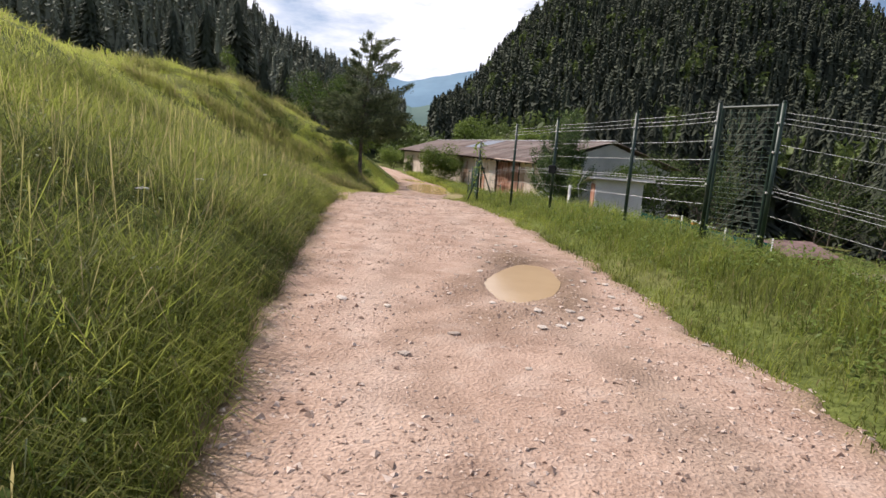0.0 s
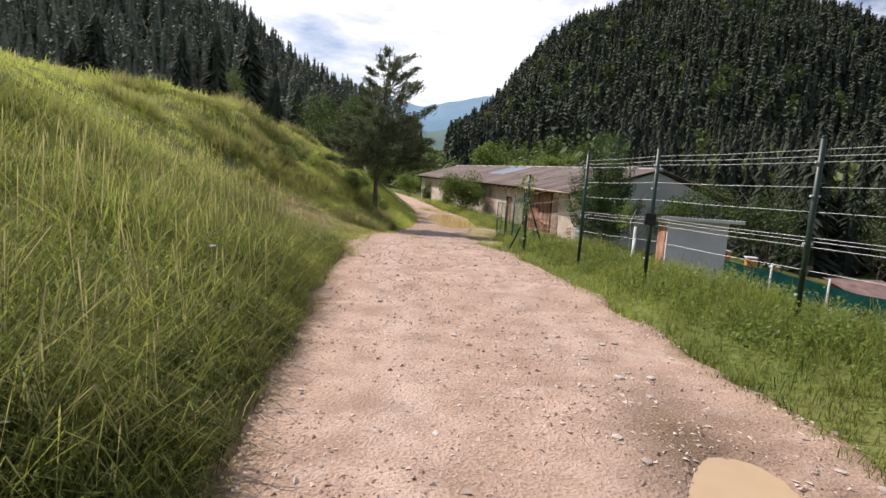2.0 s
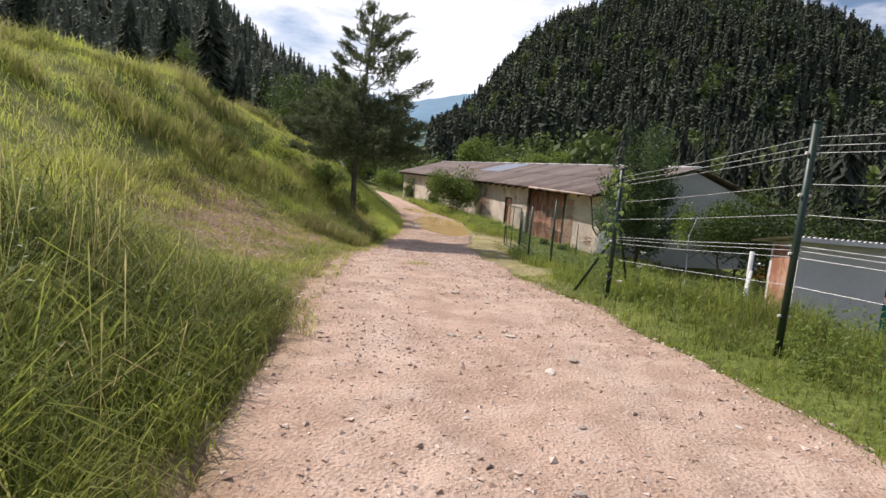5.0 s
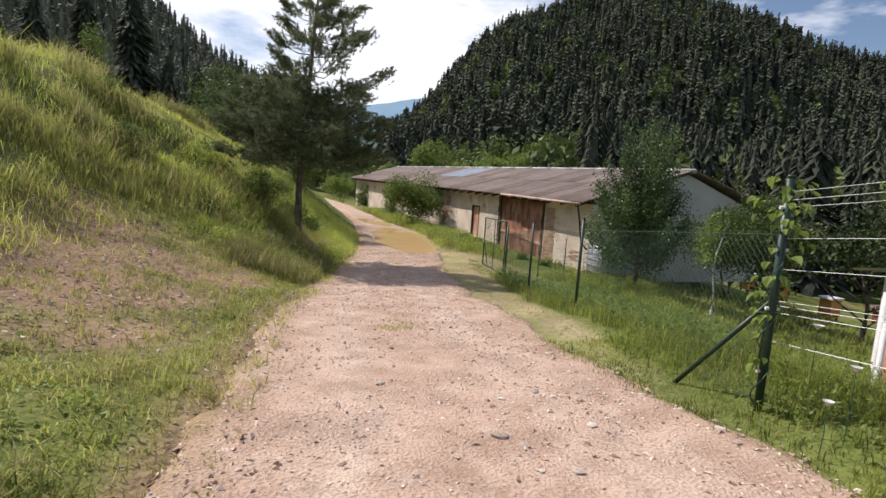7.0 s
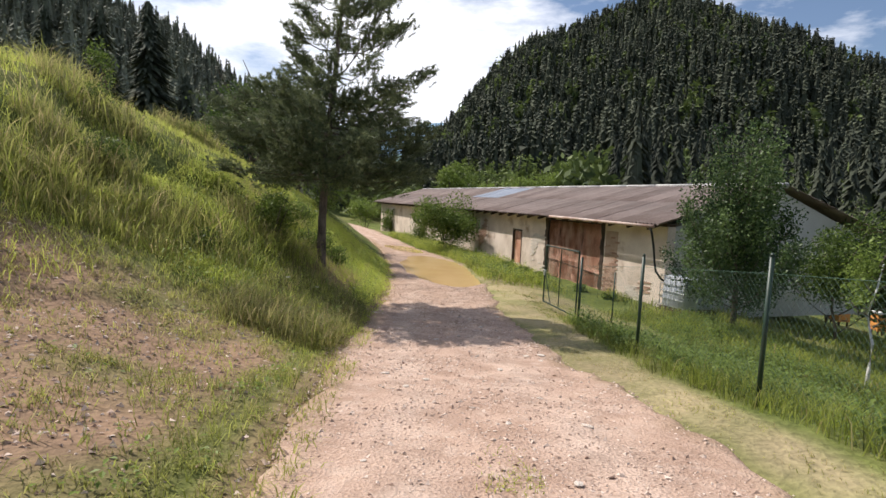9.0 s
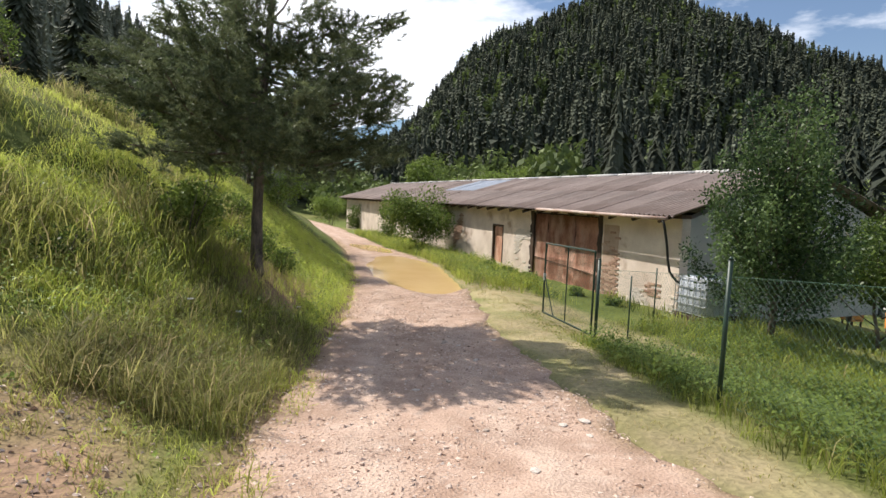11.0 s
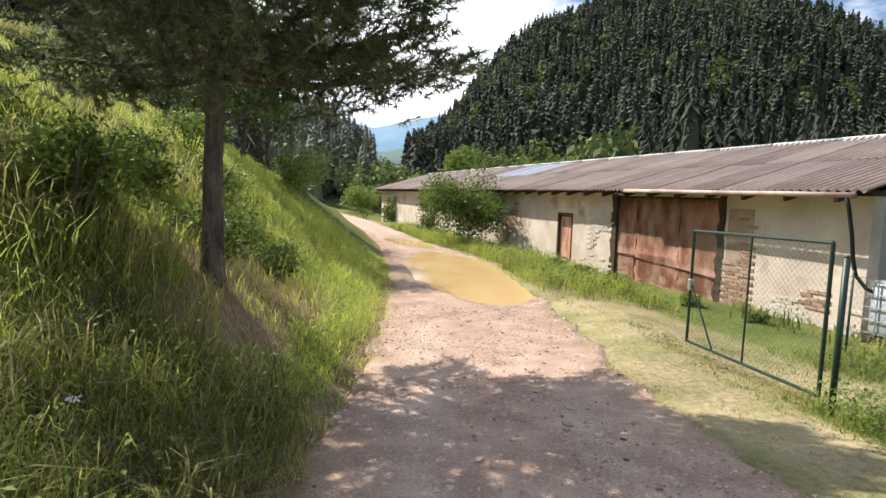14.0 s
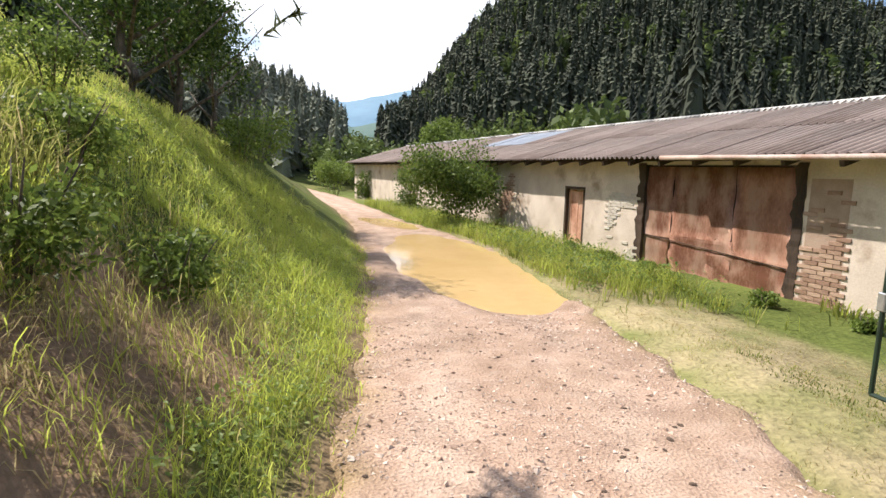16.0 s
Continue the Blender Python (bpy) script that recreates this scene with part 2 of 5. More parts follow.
# ---- mesh helpers ----
def mesh_of(name, verts, faces, smooth=False):
    """A mesh from numpy arrays: verts (n, 3) and faces (m, 3 or 4)."""
    verts, faces = np.asarray(verts, np.float32), np.asarray(faces, np.int32)
    k = faces.shape[1]
    me = bpy.data.meshes.new(name)
    me.vertices.add(len(verts))
    me.vertices.foreach_set("co", verts.ravel())
    me.loops.add(faces.size)
    me.loops.foreach_set("vertex_index", faces.ravel())
    me.polygons.add(len(faces))
    me.polygons.foreach_set("loop_start", np.arange(0, faces.size, k, dtype=np.int32))
    me.update(calc_edges=True)
    me.polygons.foreach_set("use_smooth", np.full(len(faces), smooth))
    return me


def value(me, key, values):
    me.attributes.new(key, "FLOAT", "POINT").data.foreach_set("value", np.asarray(values, np.float32))


def np_thing(name, verts, faces, mat, parent=None, smooth=False, tone=None, dry=None):
    me = mesh_of(name, verts, faces, smooth)
    me.materials.append(mat)
    if tone is not None:
        value(me, "tone", tone)
    if dry is not None:
        value(me, "dry", dry)
    ob = new(name, me)
    ob.parent = parent
    return ob


def part(name, bm, mat, parent=None, label="", smooth=False):
    me = bpy.data.meshes.new(name)
    bm.to_mesh(me)
    bm.free()
    me.materials.append(mat)
    if smooth:
        for p in me.polygons:
            p.use_smooth = True
    ob = new(name, me)
    ob.parent = parent
    return tagged(ob, label)


def empty(name, m, label, category, group="", kind=""):
    ob = new(name)
    ob.empty_display_size = 0.2
    ob.matrix_basis = m
    return tagged(ob, label, category, group, kind)


def add_box(bm, x0, y0, z0, x1, y1, z1, bevel=0.0):
    g = bmesh.ops.create_cube(bm, size=1.0, matrix=Matrix.Translation(((x0 + x1) / 2, (y0 + y1) / 2, (z0 + z1) / 2)) @ Matrix.Diagonal((x1 - x0, y1 - y0, z1 - z0, 1)))
    if bevel:
        edges = list({e for v in g["verts"] for e in v.link_edges})
        bmesh.ops.bevel(bm, geom=edges, offset=bevel, segments=1, affect="EDGES")
    return bm


def box(x0, y0, z0, x1, y1, z1, bevel=0.0):
    return add_box(bmesh.new(), x0, y0, z0, x1, y1, z1, bevel)


def add_rod(bm, a, b, r0, r1=None, sides=8):
    a, b = Vector(a), Vector(b)
    r1 = r0 if r1 is None else r1
    q = (b - a).to_track_quat("Z", "Y").to_matrix().to_4x4()
    bmesh.ops.create_cone(bm, cap_ends=True, segments=sides, radius1=r0, radius2=r1, depth=(b - a).length, matrix=Matrix.Translation((a + b) / 2) @ q)
    return bm


def rod(a, b, r0, r1=None, sides=8):
    return add_rod(bmesh.new(), a, b, r0, r1, sides)


def add_tube(bm, points, radii, sides=8):
    """A bent, tapered tube through the points."""
    rings = []
    pts = [Vector(p) for p in points]
    for i, p in enumerate(pts):
        d = (pts[min(i + 1, len(pts) - 1)] - pts[max(i - 1, 0)]).normalized()
        q = d.to_track_quat("Z", "Y")
        rings.append([bm.verts.new(p + q @ Vector((math.cos(a), math.sin(a), 0)) * radii[i]) for a in (2 * math.pi * k / sides for k in range(sides))])
    for r, s in zip(rings, rings[1:]):
        for k in range(sides):
            bm.faces.new((r[k], r[(k + 1) % sides], s[(k + 1) % sides], s[k]))
    bm.faces.new(rings[-1])
    bm.faces.new(list(reversed(rings[0])))
    return bm


# ---- the lie of the land ----
ROAD_Z = ((-60, -0.1), (-10, -0.1), (0, -0.03), (4, 0.05), (8, 0.06), (12, 0.06), (16, -0.03), (20, -0.3), (23, -0.66), (26, -0.92), (30, -1.13),
          (33, -1.26), (36, -1.33), (40, -1.36), (46, -1.39), (56, -1.3), (70, -1.0), (120, 0))
EDGE_L = ((-60, 12), (-10, 3.4), (0, 1.25), (2.4, 0.5), (4, 0.0), (7.2, -0.9), (10.3, -1.7), (14.5, -2.75), (19.4, -3.75), (24, -4.3), (30.5, -4.75),
          (36, -5.5), (45, -7.4), (52, -9.5), (60, -13), (70, -19), (120, -60))
EDGE_R = ((-60, 18), (-10, 7.6), (0, 4.75), (3.5, 3.83), (7.5, 3.05), (10.3, 2.35), (13.7, 1.35), (16, 0.65), (18.6, -0.2), (23.5, -1.05), (29, -1.75),
          (34.3, -1.95), (40, -2.9), (42.8, -3.7), (47.5, -5.8), (52, -7.4), (60, -10.5), (70, -16), (120, -57))
FENCE = ((7.4, 5.0), (5.2, 8.4), (4.67, 9.17), (3.8, 10.5), (2.65, 12.73), (1.8, 14.26), (0.81, 16.83), (0.43, 21.3), (0.1, 24.2), (0.0, 28.35))
BANK_D = (-1, 0, 0.5, 1.4, 3.3, 5.0, 7.4, 10, 14, 20, 40, 80)
BANK = ((-30, (0, 0, 0.12, 0.4, 1.2, 2.1, 3.4, 4.5, 5.2, 5.7, 6.5, 9)), (13, (0, 0, 0.12, 0.4, 1.2, 2.1, 3.5, 4.6, 5.3, 5.7, 6.5, 9)),
        (17, (0, 0, 0.05, 0.16, 0.55, 1.3, 2.8, 4.0, 4.7, 5.2, 6.5, 9)), (21, (0, 0, 0.05, 0.2, 0.8, 1.65, 3.1, 4.2, 4.9, 5.4, 6.8, 9)),
        (25, (0, 0, 0.1, 0.42, 1.45, 2.7, 4.3, 5.0, 5.5, 5.9, 7.0, 9.5)), (28, (0, 0, 0.18, 0.92, 2.1, 3.4, 4.8, 5.4, 5.8, 6.2, 7.2, 9.5)), (31.5, (0, 0, 0.1, 0.5, 2.3, 3.4, 4.7, 5.3, 5.8, 6.2, 7.2, 9.5)),
        (36, (0, 0, 0.12, 0.6, 2.3, 3.4, 4.6, 5.2, 5.8, 6.2, 7.2, 9.5)), (50, (0, 0, 0.3, 1.0, 2.0, 2.8, 3.6, 4.3, 5, 5.6, 6.6, 9)),
        (80, (0, 0, 0.3, 0.8, 1.4, 2.0, 2.8, 3.4, 4, 5, 6, 9)))
# skyline: degrees of the compass (0 along y, + towards x) and height of the crest
CREST_R = 235.0
SKY = ((-180, 4), (-110, 6), (-70, 12), (-50, 14.5), (-38, 14.5), (-28, 11.5), (-25, 9.0), (-22, 7.3), (-20, 6.3), (-16, 5.2), (-12, 3.0), (-9, 2.0), (-6.5, 3.2), (-4, 4.9),
       (-2, 7.4), (0, 9.6), (1.5, 11.2), (5, 13.6), (9.3, 15.2), (12.5, 16.1), (15.5, 17.3), (18, 16.7), (20.7, 15.4), (25, 13.2), (30, 10.6), (36.7, 8.4), (50, 8), (80, 5), (120, 4), (180, 4))
ORIGIN = np.array((-1.5, 12.0))
BARN_A, BARN_TURN = np.array((0.68, 40.1)), 22.5


def table(t, y):
    return np.interp(y, [a for a, _ in t], [b for _, b in t])


def soft(a, lo, hi):
    f = np.clip((a - lo) / (hi - lo), 0, 1)
    return f * f * (3 - 2 * f)


def wobble(x, y, s, seed=0.0):
    """Smooth unevenness between about -1 and 1."""
    x, y = np.asarray(x, float) * s + seed * 7.3, np.asarray(y, float) * s - seed * 3.1
    return (np.sin(1.7 * x + 0.9 * y + 0.6 * np.sin(2.3 * y)) + np.sin(-1.1 * x + 2.1 * y + 1.3 + 0.8 * np.sin(1.9 * x)) + 0.6 * np.sin(3.7 * x - 2.9 * y + 0.4)) / 2.6


def left_edge(y):
    return table(EDGE_L, y) + 0.1 * wobble(0 * y, y, 1.9, 1) + 0.06 * wobble(0 * y, y, 5.1, 2)


def right_edge(y):
    return table(EDGE_R, y) + 0.12 * wobble(0 * y, y, 1.5, 3) + 0.07 * wobble(0 * y, y, 4.7, 4)


def far_height(x, y):
    dx, dy = x - ORIGIN[0], y - ORIGIN[1]
    r, az = np.hypot(dx, dy), np.degrees(np.arctan2(dx, dy))
    crest = CREST_R * np.tan(np.radians(table(SKY, az))) + 1.5
    f = np.clip((r - 70) / (CREST_R - 70), 0, 1)
    rise = crest * (0.25 * f + 0.75 * f * f * (3 - 2 * f)) + (1 - f) * -3.0
    rise += np.clip((r - 80) / 60, 0, 1) * (2.5 * wobble(x, y, 0.045, 5) + 9 * soft(az, 3, 11) * np.clip((CREST_R - r) / 60, 0, 1) * wobble(x, y, 0.021, 19)) * (r < 400)
    fall = np.clip((r - CREST_R) / 250, 0, 1)
    return rise * (1 - fall) + -10 * fall


def bank(y, d):
    rows = np.array([np.interp(d, BANK_D, p) for _, p in BANK])
    ys = np.array([a for a, _ in BANK], float)
    i = np.clip(np.searchsorted(ys, y) - 1, 0, len(ys) - 2)
    f = np.clip((y - ys[i]) / (ys[i + 1] - ys[i]), 0, 1)
    k = np.arange(len(y))
    return rows[i, k] * (1 - f) + rows[i + 1, k] * f


def land(x, y):
    """The height of the ground at (x, y), both arrays."""
    x, y = np.atleast_1d(np.asarray(x, float)), np.atleast_1d(np.asarray(y, float))
    zr, xl, xr = table(ROAD_Z, y), table(EDGE_L, y), table(EDGE_R, y)
    d, e = xl - x, x - xr
    z = zr + np.where(d > 0, bank(y, d), 0)
    z += np.where(d > 0.3, np.clip(d / 3, 0, 1) * (0.14 * wobble(x, y, 0.55, 6) + 0.06 * wobble(x, y, 1.9, 7) + 0.2 * soft(y, 23, 26) * wobble(x, y, 1.05, 18)), 0)
    # below the fence the garden lies lower
    floor = np.minimum(-1.55 - 0.165 * np.clip(x - 4.5, 0, 18) - 0.03 * np.clip(x - 22, 0, 40), zr - 0.05)
    start = np.interp(y, (0, 8, 18, 24, 30, 60), (2.3, 2.0, 1.2, 1.0, 0.4, 0.4))
    reach = np.interp(y, (0, 8, 18, 24, 30, 60), (6.0, 5.0, 4.2, 4.0, 2.6, 3.5))
    f = np.clip((e - start) / reach, 0, 1)
    f = f * f * (3 - 2 * f)
    hump = np.interp(y, (0, 8, 15, 18, 24), (0.1, 0.16, 0.16, 0.08, 0.03)) * np.clip(e / 0.8, 0, 1) * (1 - f)
    z = np.where(e > 0, zr + hump + (floor - zr) * f + 0.03 * wobble(x, y, 1.7, 8) * np.clip(e, 0, 1), z)
    r = np.hypot(x - ORIGIN[0], y - ORIGIN[1])
    g = np.clip((r - 48) / 42, 0, 1)
    return z * (1 - g) + far_height(x, y) * g


def land_at(x, y):
    return float(land(x, y)[0])


def cuts(*spans):
    out = [spans[0][0]]
    for a, b, step in spans:
        k = max(1, round((b - a) / step))
        out += [a + (b - a) * (i + 1) / k for i in range(k)]
    return np.array(out)


def grid(xs, ys):
    gx, gy = np.meshgrid(xs, ys)
    nx, ny = len(xs), len(ys)
    i = (np.arange(ny - 1)[:, None] * nx + np.arange(nx - 1)[None]).ravel()
    return gx.ravel(), gy.ravel(), np.stack((i, i + 1, i + nx + 1, i + nx), 1)


def bare_mask(x, y):
    d = table(EDGE_L, y) - x
    patch = soft(y, 15.8, 18.5) * (1 - soft(y, 21.5, 24.0)) * soft(d, 0.2, 1.0) * (1 - soft(d, 3.6, 5.0))
    cutting = soft(y, 26.2, 27.4) * (1 - soft(y, 31.0, 32.5)) * soft(d, 0.45, 0.75) * (1 - soft(d, 1.7, 2.3))
    margin = (1 - soft(np.abs(d), 0.05, 0.35))
    return np.clip((patch * 1.35 + cutting * 1.15) * (0.8 + 0.5 * wobble(x, y, 1.3, 11)) + margin * 0.8, 0, 1)


def lawn_mask(x, y):
    e = x - table(EDGE_R, y)
    inside = np.interp(y, [p[1] for p in FENCE], [p[0] for p in FENCE])
    strip = soft(y, 16, 20) * (1 - soft(y, 40, 46)) * soft(e, -0.3, 0.2)
    return strip * np.where(y < 28.5, 1 - soft(x - inside, -0.5, -0.2), 1 - soft(x - (0.9 - 0.4 * (y - 32)), 0.0, 0.8))


gx, gy, gf = grid(cuts((-3000, -400, 400), (-400, -60, 20), (-60, -14, 2), (-14, 9, 0.16), (9, 22, 0.8), (22, 70, 3), (70, 400, 15), (400, 3000, 400)),
                  cuts((-3000, -300, 400), (-300, -20, 20), (-20, -2, 1), (-2, 48, 0.2), (48, 110, 2), (110, 420, 10), (420, 3000, 300)))
gz = land(gx, gy)
on_road = soft(gx - table(EDGE_L, gy), 0.0, 0.45) * soft(table(EDGE_R, gy) - gx, 0.0, 0.45)
gz -= 0.4 * on_road * (np.abs(gx) < 60)
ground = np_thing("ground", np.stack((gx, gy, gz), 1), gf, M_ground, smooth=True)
value(ground.data, "bare", bare_mask(gx, gy))
value(ground.data, "lawn", lawn_mask(gx, gy) * np.clip(0.75 + 0.4 * wobble(gx, gy, 1.4, 51) + 0.25 * wobble(gx, gy, 4.1, 52), 0, 1))
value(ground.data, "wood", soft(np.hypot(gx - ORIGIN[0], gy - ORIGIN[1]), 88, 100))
tagged(ground, "grassy hillside and meadow ground with bare earth patches", "ground", kind="structure")

# the road: hollows where water stands
PUDDLES = ((1.99, 6.5, 0.32, 0.82, -8, 0.06), (-3.85, 38.1, 1.2, 4.3, 15, 0.06), (-6.5, 46.8, 0.6, 2.0, 30, 0.05))


def water_level(row):
    px, py, a, b, turn, depth = row
    return float(table(ROAD_Z, np.array([py - b, py, py + b])).min()) + 0.01


def hollow(x, y, rows=PUDDLES, wide=0.0):
    out = np.zeros_like(x)
    for px, py, a, b, turn, depth in rows:
        c, s = math.cos(radians(turn)), math.sin(radians(turn))
        u, v = (x - px) * c + (y - py) * s, -(x - px) * s + (y - py) * c
        q = np.sqrt((u / a) ** 2 + (v / b) ** 2) + 0.12 * wobble(x, y, 1.1 / a ** 0.5, 9)
        out = np.maximum(out, np.clip((1.6 + wide - q) / (1 + wide), 0, 1))
    return out


rv, ry_ = grid(np.linspace(0, 1, 60), cuts((-12, -1, 0.5), (-1, 48, 0.09), (48, 120, 1)))[:2]
rf = grid(np.linspace(0, 1, 60), cuts((-12, -1, 0.5), (-1, 48, 0.09), (48, 120, 1)))[2]
el, er = left_edge(ry_) - 0.08, right_edge(ry_) + 0.08
rx_ = el + (er - el) * rv
hol = hollow(rx_, ry_)
edge = np.minimum(rv, 1 - rv) * (er - el)


def road_z(x, y):
    z = table(ROAD_Z, y) + 0.03 + 0.016 * wobble(x, y, 1.3, 12) + 0.008 * wobble(x, y, 4.3, 13) + 0.005 * wobble(x, y, 11.0, 14)
    for row in PUDDLES:
        h = soft(hollow(x, y, (row,)), 0.28, 0.62)
        z = z * (1 - h) + (water_level(row) - 0.035) * h
    return z


rz_ = road_z(rx_, ry_) - 0.1 * (1 - soft(edge, 0.0, 0.2))
road = np_thing("road", np.stack((rx_, ry_, rz_), 1), rf, M_road, smooth=True)
lane = np.exp(-((rv - 0.27) / 0.08) ** 2) + np.exp(-((rv - 0.68) / 0.09) ** 2)
value(road.data, "track", np.clip(lane * (0.4 + 0.35 * wobble(rx_ * 2.5, ry_ * 0.7, 1.4, 17)), 0, 0.7))
ruts = (np.exp(-((rv - 0.7) / 0.09) ** 2) + 0.6 * np.exp(-((rv - 0.33) / 0.07) ** 2)) * (1 - soft(ry_, 9, 15)) * np.clip(0.28 + 0.3 * wobble(rx_ * 2.0, ry_ * 0.6, 1.5, 18), 0, 0.5)
value(road.data, "damp", np.clip(ruts + soft(hollow(rx_, ry_, wide=1.3), 0.0, 0.5) * np.where(ry_ > 20, 0.35, 0.55) * (0.8 + 0.5 * wobble(rx_, ry_, 2.1, 15)), 0, 1))
value(road.data, "verge", np.clip((1 - soft(edge, 0.05, 0.5)) * (0.6 + 0.8 * wobble(rx_, ry_, 1.9, 16)), 0, 1))
tagged(road, "pinkish gravel dirt road with stones and puddles", "road", kind="structure")
for k, (px, py, a, b, turn, depth) in enumerate(PUDDLES):
    bm = bmesh.new()
    c, s = math.cos(radians(turn)), math.sin(radians(turn))
    level = water_level((px, py, a, b, turn, depth))
    rings = []
    for q in (0.0, 0.4, 0.8, 1.25):
        rings.append([bm.verts.new((px + c * u - s * v, py + s * u + c * v, level)) for u, v in ((a * q * math.cos(w), b * q * math.sin(w)) for w in (2 * math.pi * i / 48 for i in range(48)))] if q else [bm.verts.new((px, py, level))])
    for i in range(48):
        bm.faces.new((rings[0][0], rings[1][i], rings[1][(i + 1) % 48]))
        for r0, r1 in zip(rings[1:], rings[2:]):
            bm.faces.new((r0[i], r1[i], r1[(i + 1) % 48], r0[(i + 1) % 48]))
    tagged(part("puddle", bm, M_water_brown if k == 0 else M_water), "puddle of opaque yellow-brown muddy water on the road", "puddle", "puddles on the road")


# ---- trees ----
def conifer_shape(branches, spread, rng, wide=0.21, power=0.85):
    """A spruce one unit high: a slim core and many drooping branch faces, ragged in outline."""
    v, f = [(0, 0, 1.0)], []
    for i in range(6):
        v.append((0.11 * math.cos(i * math.pi / 3), 0.11 * math.sin(i * math.pi / 3), 0.04))
    f += [(0, 1 + i, 1 + (i + 1) % 6) for i in range(6)]
    bulge = rng.uniform(0, 6.28)
    for k in range(branches):
        z = 0.02 + 0.95 * (k / branches) ** 1.1
        a = 2.399 * k + rng.uniform(-0.5, 0.5)
        r = (wide * (1 - z) ** power + 0.01) * rng.uniform(0.45, 1.2) * (1 + 0.2 * math.sin(a + bulge) + 0.12 * math.sin(19 * z + bulge))
        w = r * spread * rng.uniform(0.6, 1.4) + 0.005
        c, s, n = math.cos(a), math.sin(a), len(v)
        x0, lift = r * rng.uniform(0.1, 0.3), rng.uniform(0.02, 0.045)
        v += [(x0 * c + w * s, x0 * s - w * c, z + lift), (x0 * c - w * s, x0 * s + w * c, z + lift), (r * c, r * s, z - rng.uniform(0.2, 0.45) * r)]
        f.append((n, n + 1, n + 2))
    return np.array(v), np.array(f)


def leafy_shape(leaves, rng, lobes=7, size=0.085, dims=(1.0, 1.0, 1.15)):
    """A broad crown of small leaf faces on lumpy lobes, of the given width, depth and height, from 0 up."""
    c = rng.normal(0, 1, (lobes, 3))
    c /= np.linalg.norm(c, axis=1)[:, None]
    c *= rng.uniform(0.12, 0.32, (lobes, 1))
    k = rng.integers(0, lobes, leaves)
    d = rng.normal(0, 1, (leaves, 3))
    d /= np.linalg.norm(d, axis=1)[:, None]
    p = c[k] + d * rng.uniform(0.08, 0.25, (leaves, 1)) * rng.uniform(0.6, 1.15, (lobes, 1))[k]
    p[:, 2] += 0.5
    p *= np.array(dims)
    a, b = rng.normal(0, 1, (leaves, 3)), rng.normal(0, 1, (leaves, 3))
    a /= np.linalg.norm(a, axis=1)[:, None]
    b -= a * (a * b).sum(1)[:, None]
    b /= np.linalg.norm(b, axis=1)[:, None]
    s = size * rng.uniform(0.6, 1.3, (leaves, 1))
    v = np.stack((p - a * s, p + b * s * 0.5, p + a * s, p - b * s * 0.5), 1).reshape(-1, 3)
    return v, np.arange(leaves * 4).reshape(-1, 4)


def scatter(shapes, places, heights, widths, tones, rng):
    """Many copies of a few shapes as one set of vertices, faces and tones."""
    vs, fs, ts, n = [], [], [], 0
    for (x, y, z), h, w, tone in zip(places, heights, widths, tones):
        v, f = shapes[rng.integers(len(shapes))]
        a = rng.uniform(0, 6.28)
        c, s = math.cos(a), math.sin(a)
        q = np.stack((x + w * (v[:, 0] * c - v[:, 1] * s), y + w * (v[:, 0] * s + v[:, 1] * c), z + h * v[:, 2]), 1)
        vs.append(q)
        fs.append(f + n)
        rad = np.hypot(v[:, 0], v[:, 1])
        # shading put into the tone for volume: lighter upwards and outwards, darker inside
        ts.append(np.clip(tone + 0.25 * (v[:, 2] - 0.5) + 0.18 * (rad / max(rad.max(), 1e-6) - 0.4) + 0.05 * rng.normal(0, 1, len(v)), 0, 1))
        n += len(v)
    return np.concatenate(vs), np.concatenate(fs), np.concatenate(ts)


rng = np.random.default_rng(5)
SPRUCES = [conifer_shape(66, 0.46, rng, 0.15 + 0.008 * k, 0.5 + 0.05 * k) for k in range(8)]
FINE_SPRUCES = [conifer_shape(380, 0.2, rng) for _ in range(5)]
CROWNS = [leafy_shape(170, rng, 9, 0.075) for _ in range(5)]


def polar(az, r):
    a = np.radians(az)
    return ORIGIN[0] + r * np.sin(a), ORIGIN[1] + r * np.cos(a)


def wood(name, count, az, rr, height, width, tone, shapes, mat, label, keep=None):
    a = rng.uniform(*az, count)
    r = np.sqrt(rng.uniform(rr[0] ** 2, rr[1] ** 2, count))
    x, y = polar(a, r)
    if keep is not None:
        k = keep(x, y, a, r)
        x, y = x[k], y[k]
    z = land(x, y) - 0.4
    h = rng.uniform(*height, len(x))
    w = h * rng.uniform(*width, len(x))
    # the broadest tone wave paints in shading of the hill's folds
    t = np.clip(tone + 0.16 * wobble(x, y, 0.05, 21) + 0.16 * wobble(x, y, 0.017, 22) + rng.normal(0, 0.16, len(x)), 0, 1)
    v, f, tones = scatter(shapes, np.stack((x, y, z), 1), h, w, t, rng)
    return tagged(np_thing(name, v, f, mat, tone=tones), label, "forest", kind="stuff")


# gaps in the wood: a clearing low on the slope
def not_clearing(x, y, a, r):
    return ~((a > 1.5) & (a < 8) & (r > 118) & (r < 137) & (wobble(x, y, 0.06, 3) > -0.3)) & (r > 100 + 12 * wobble(a, r, 0.3, 2))


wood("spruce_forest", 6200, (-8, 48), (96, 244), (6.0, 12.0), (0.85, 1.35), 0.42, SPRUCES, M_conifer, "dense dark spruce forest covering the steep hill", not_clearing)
wood("hillside_forest", 3000, (-75, -11), (92, 246), (5, 12), (0.85, 1.35), 0.55, SPRUCES, M_hazy_conifer, "spruce forest on the far slope of the valley, grey-green with painted haze")
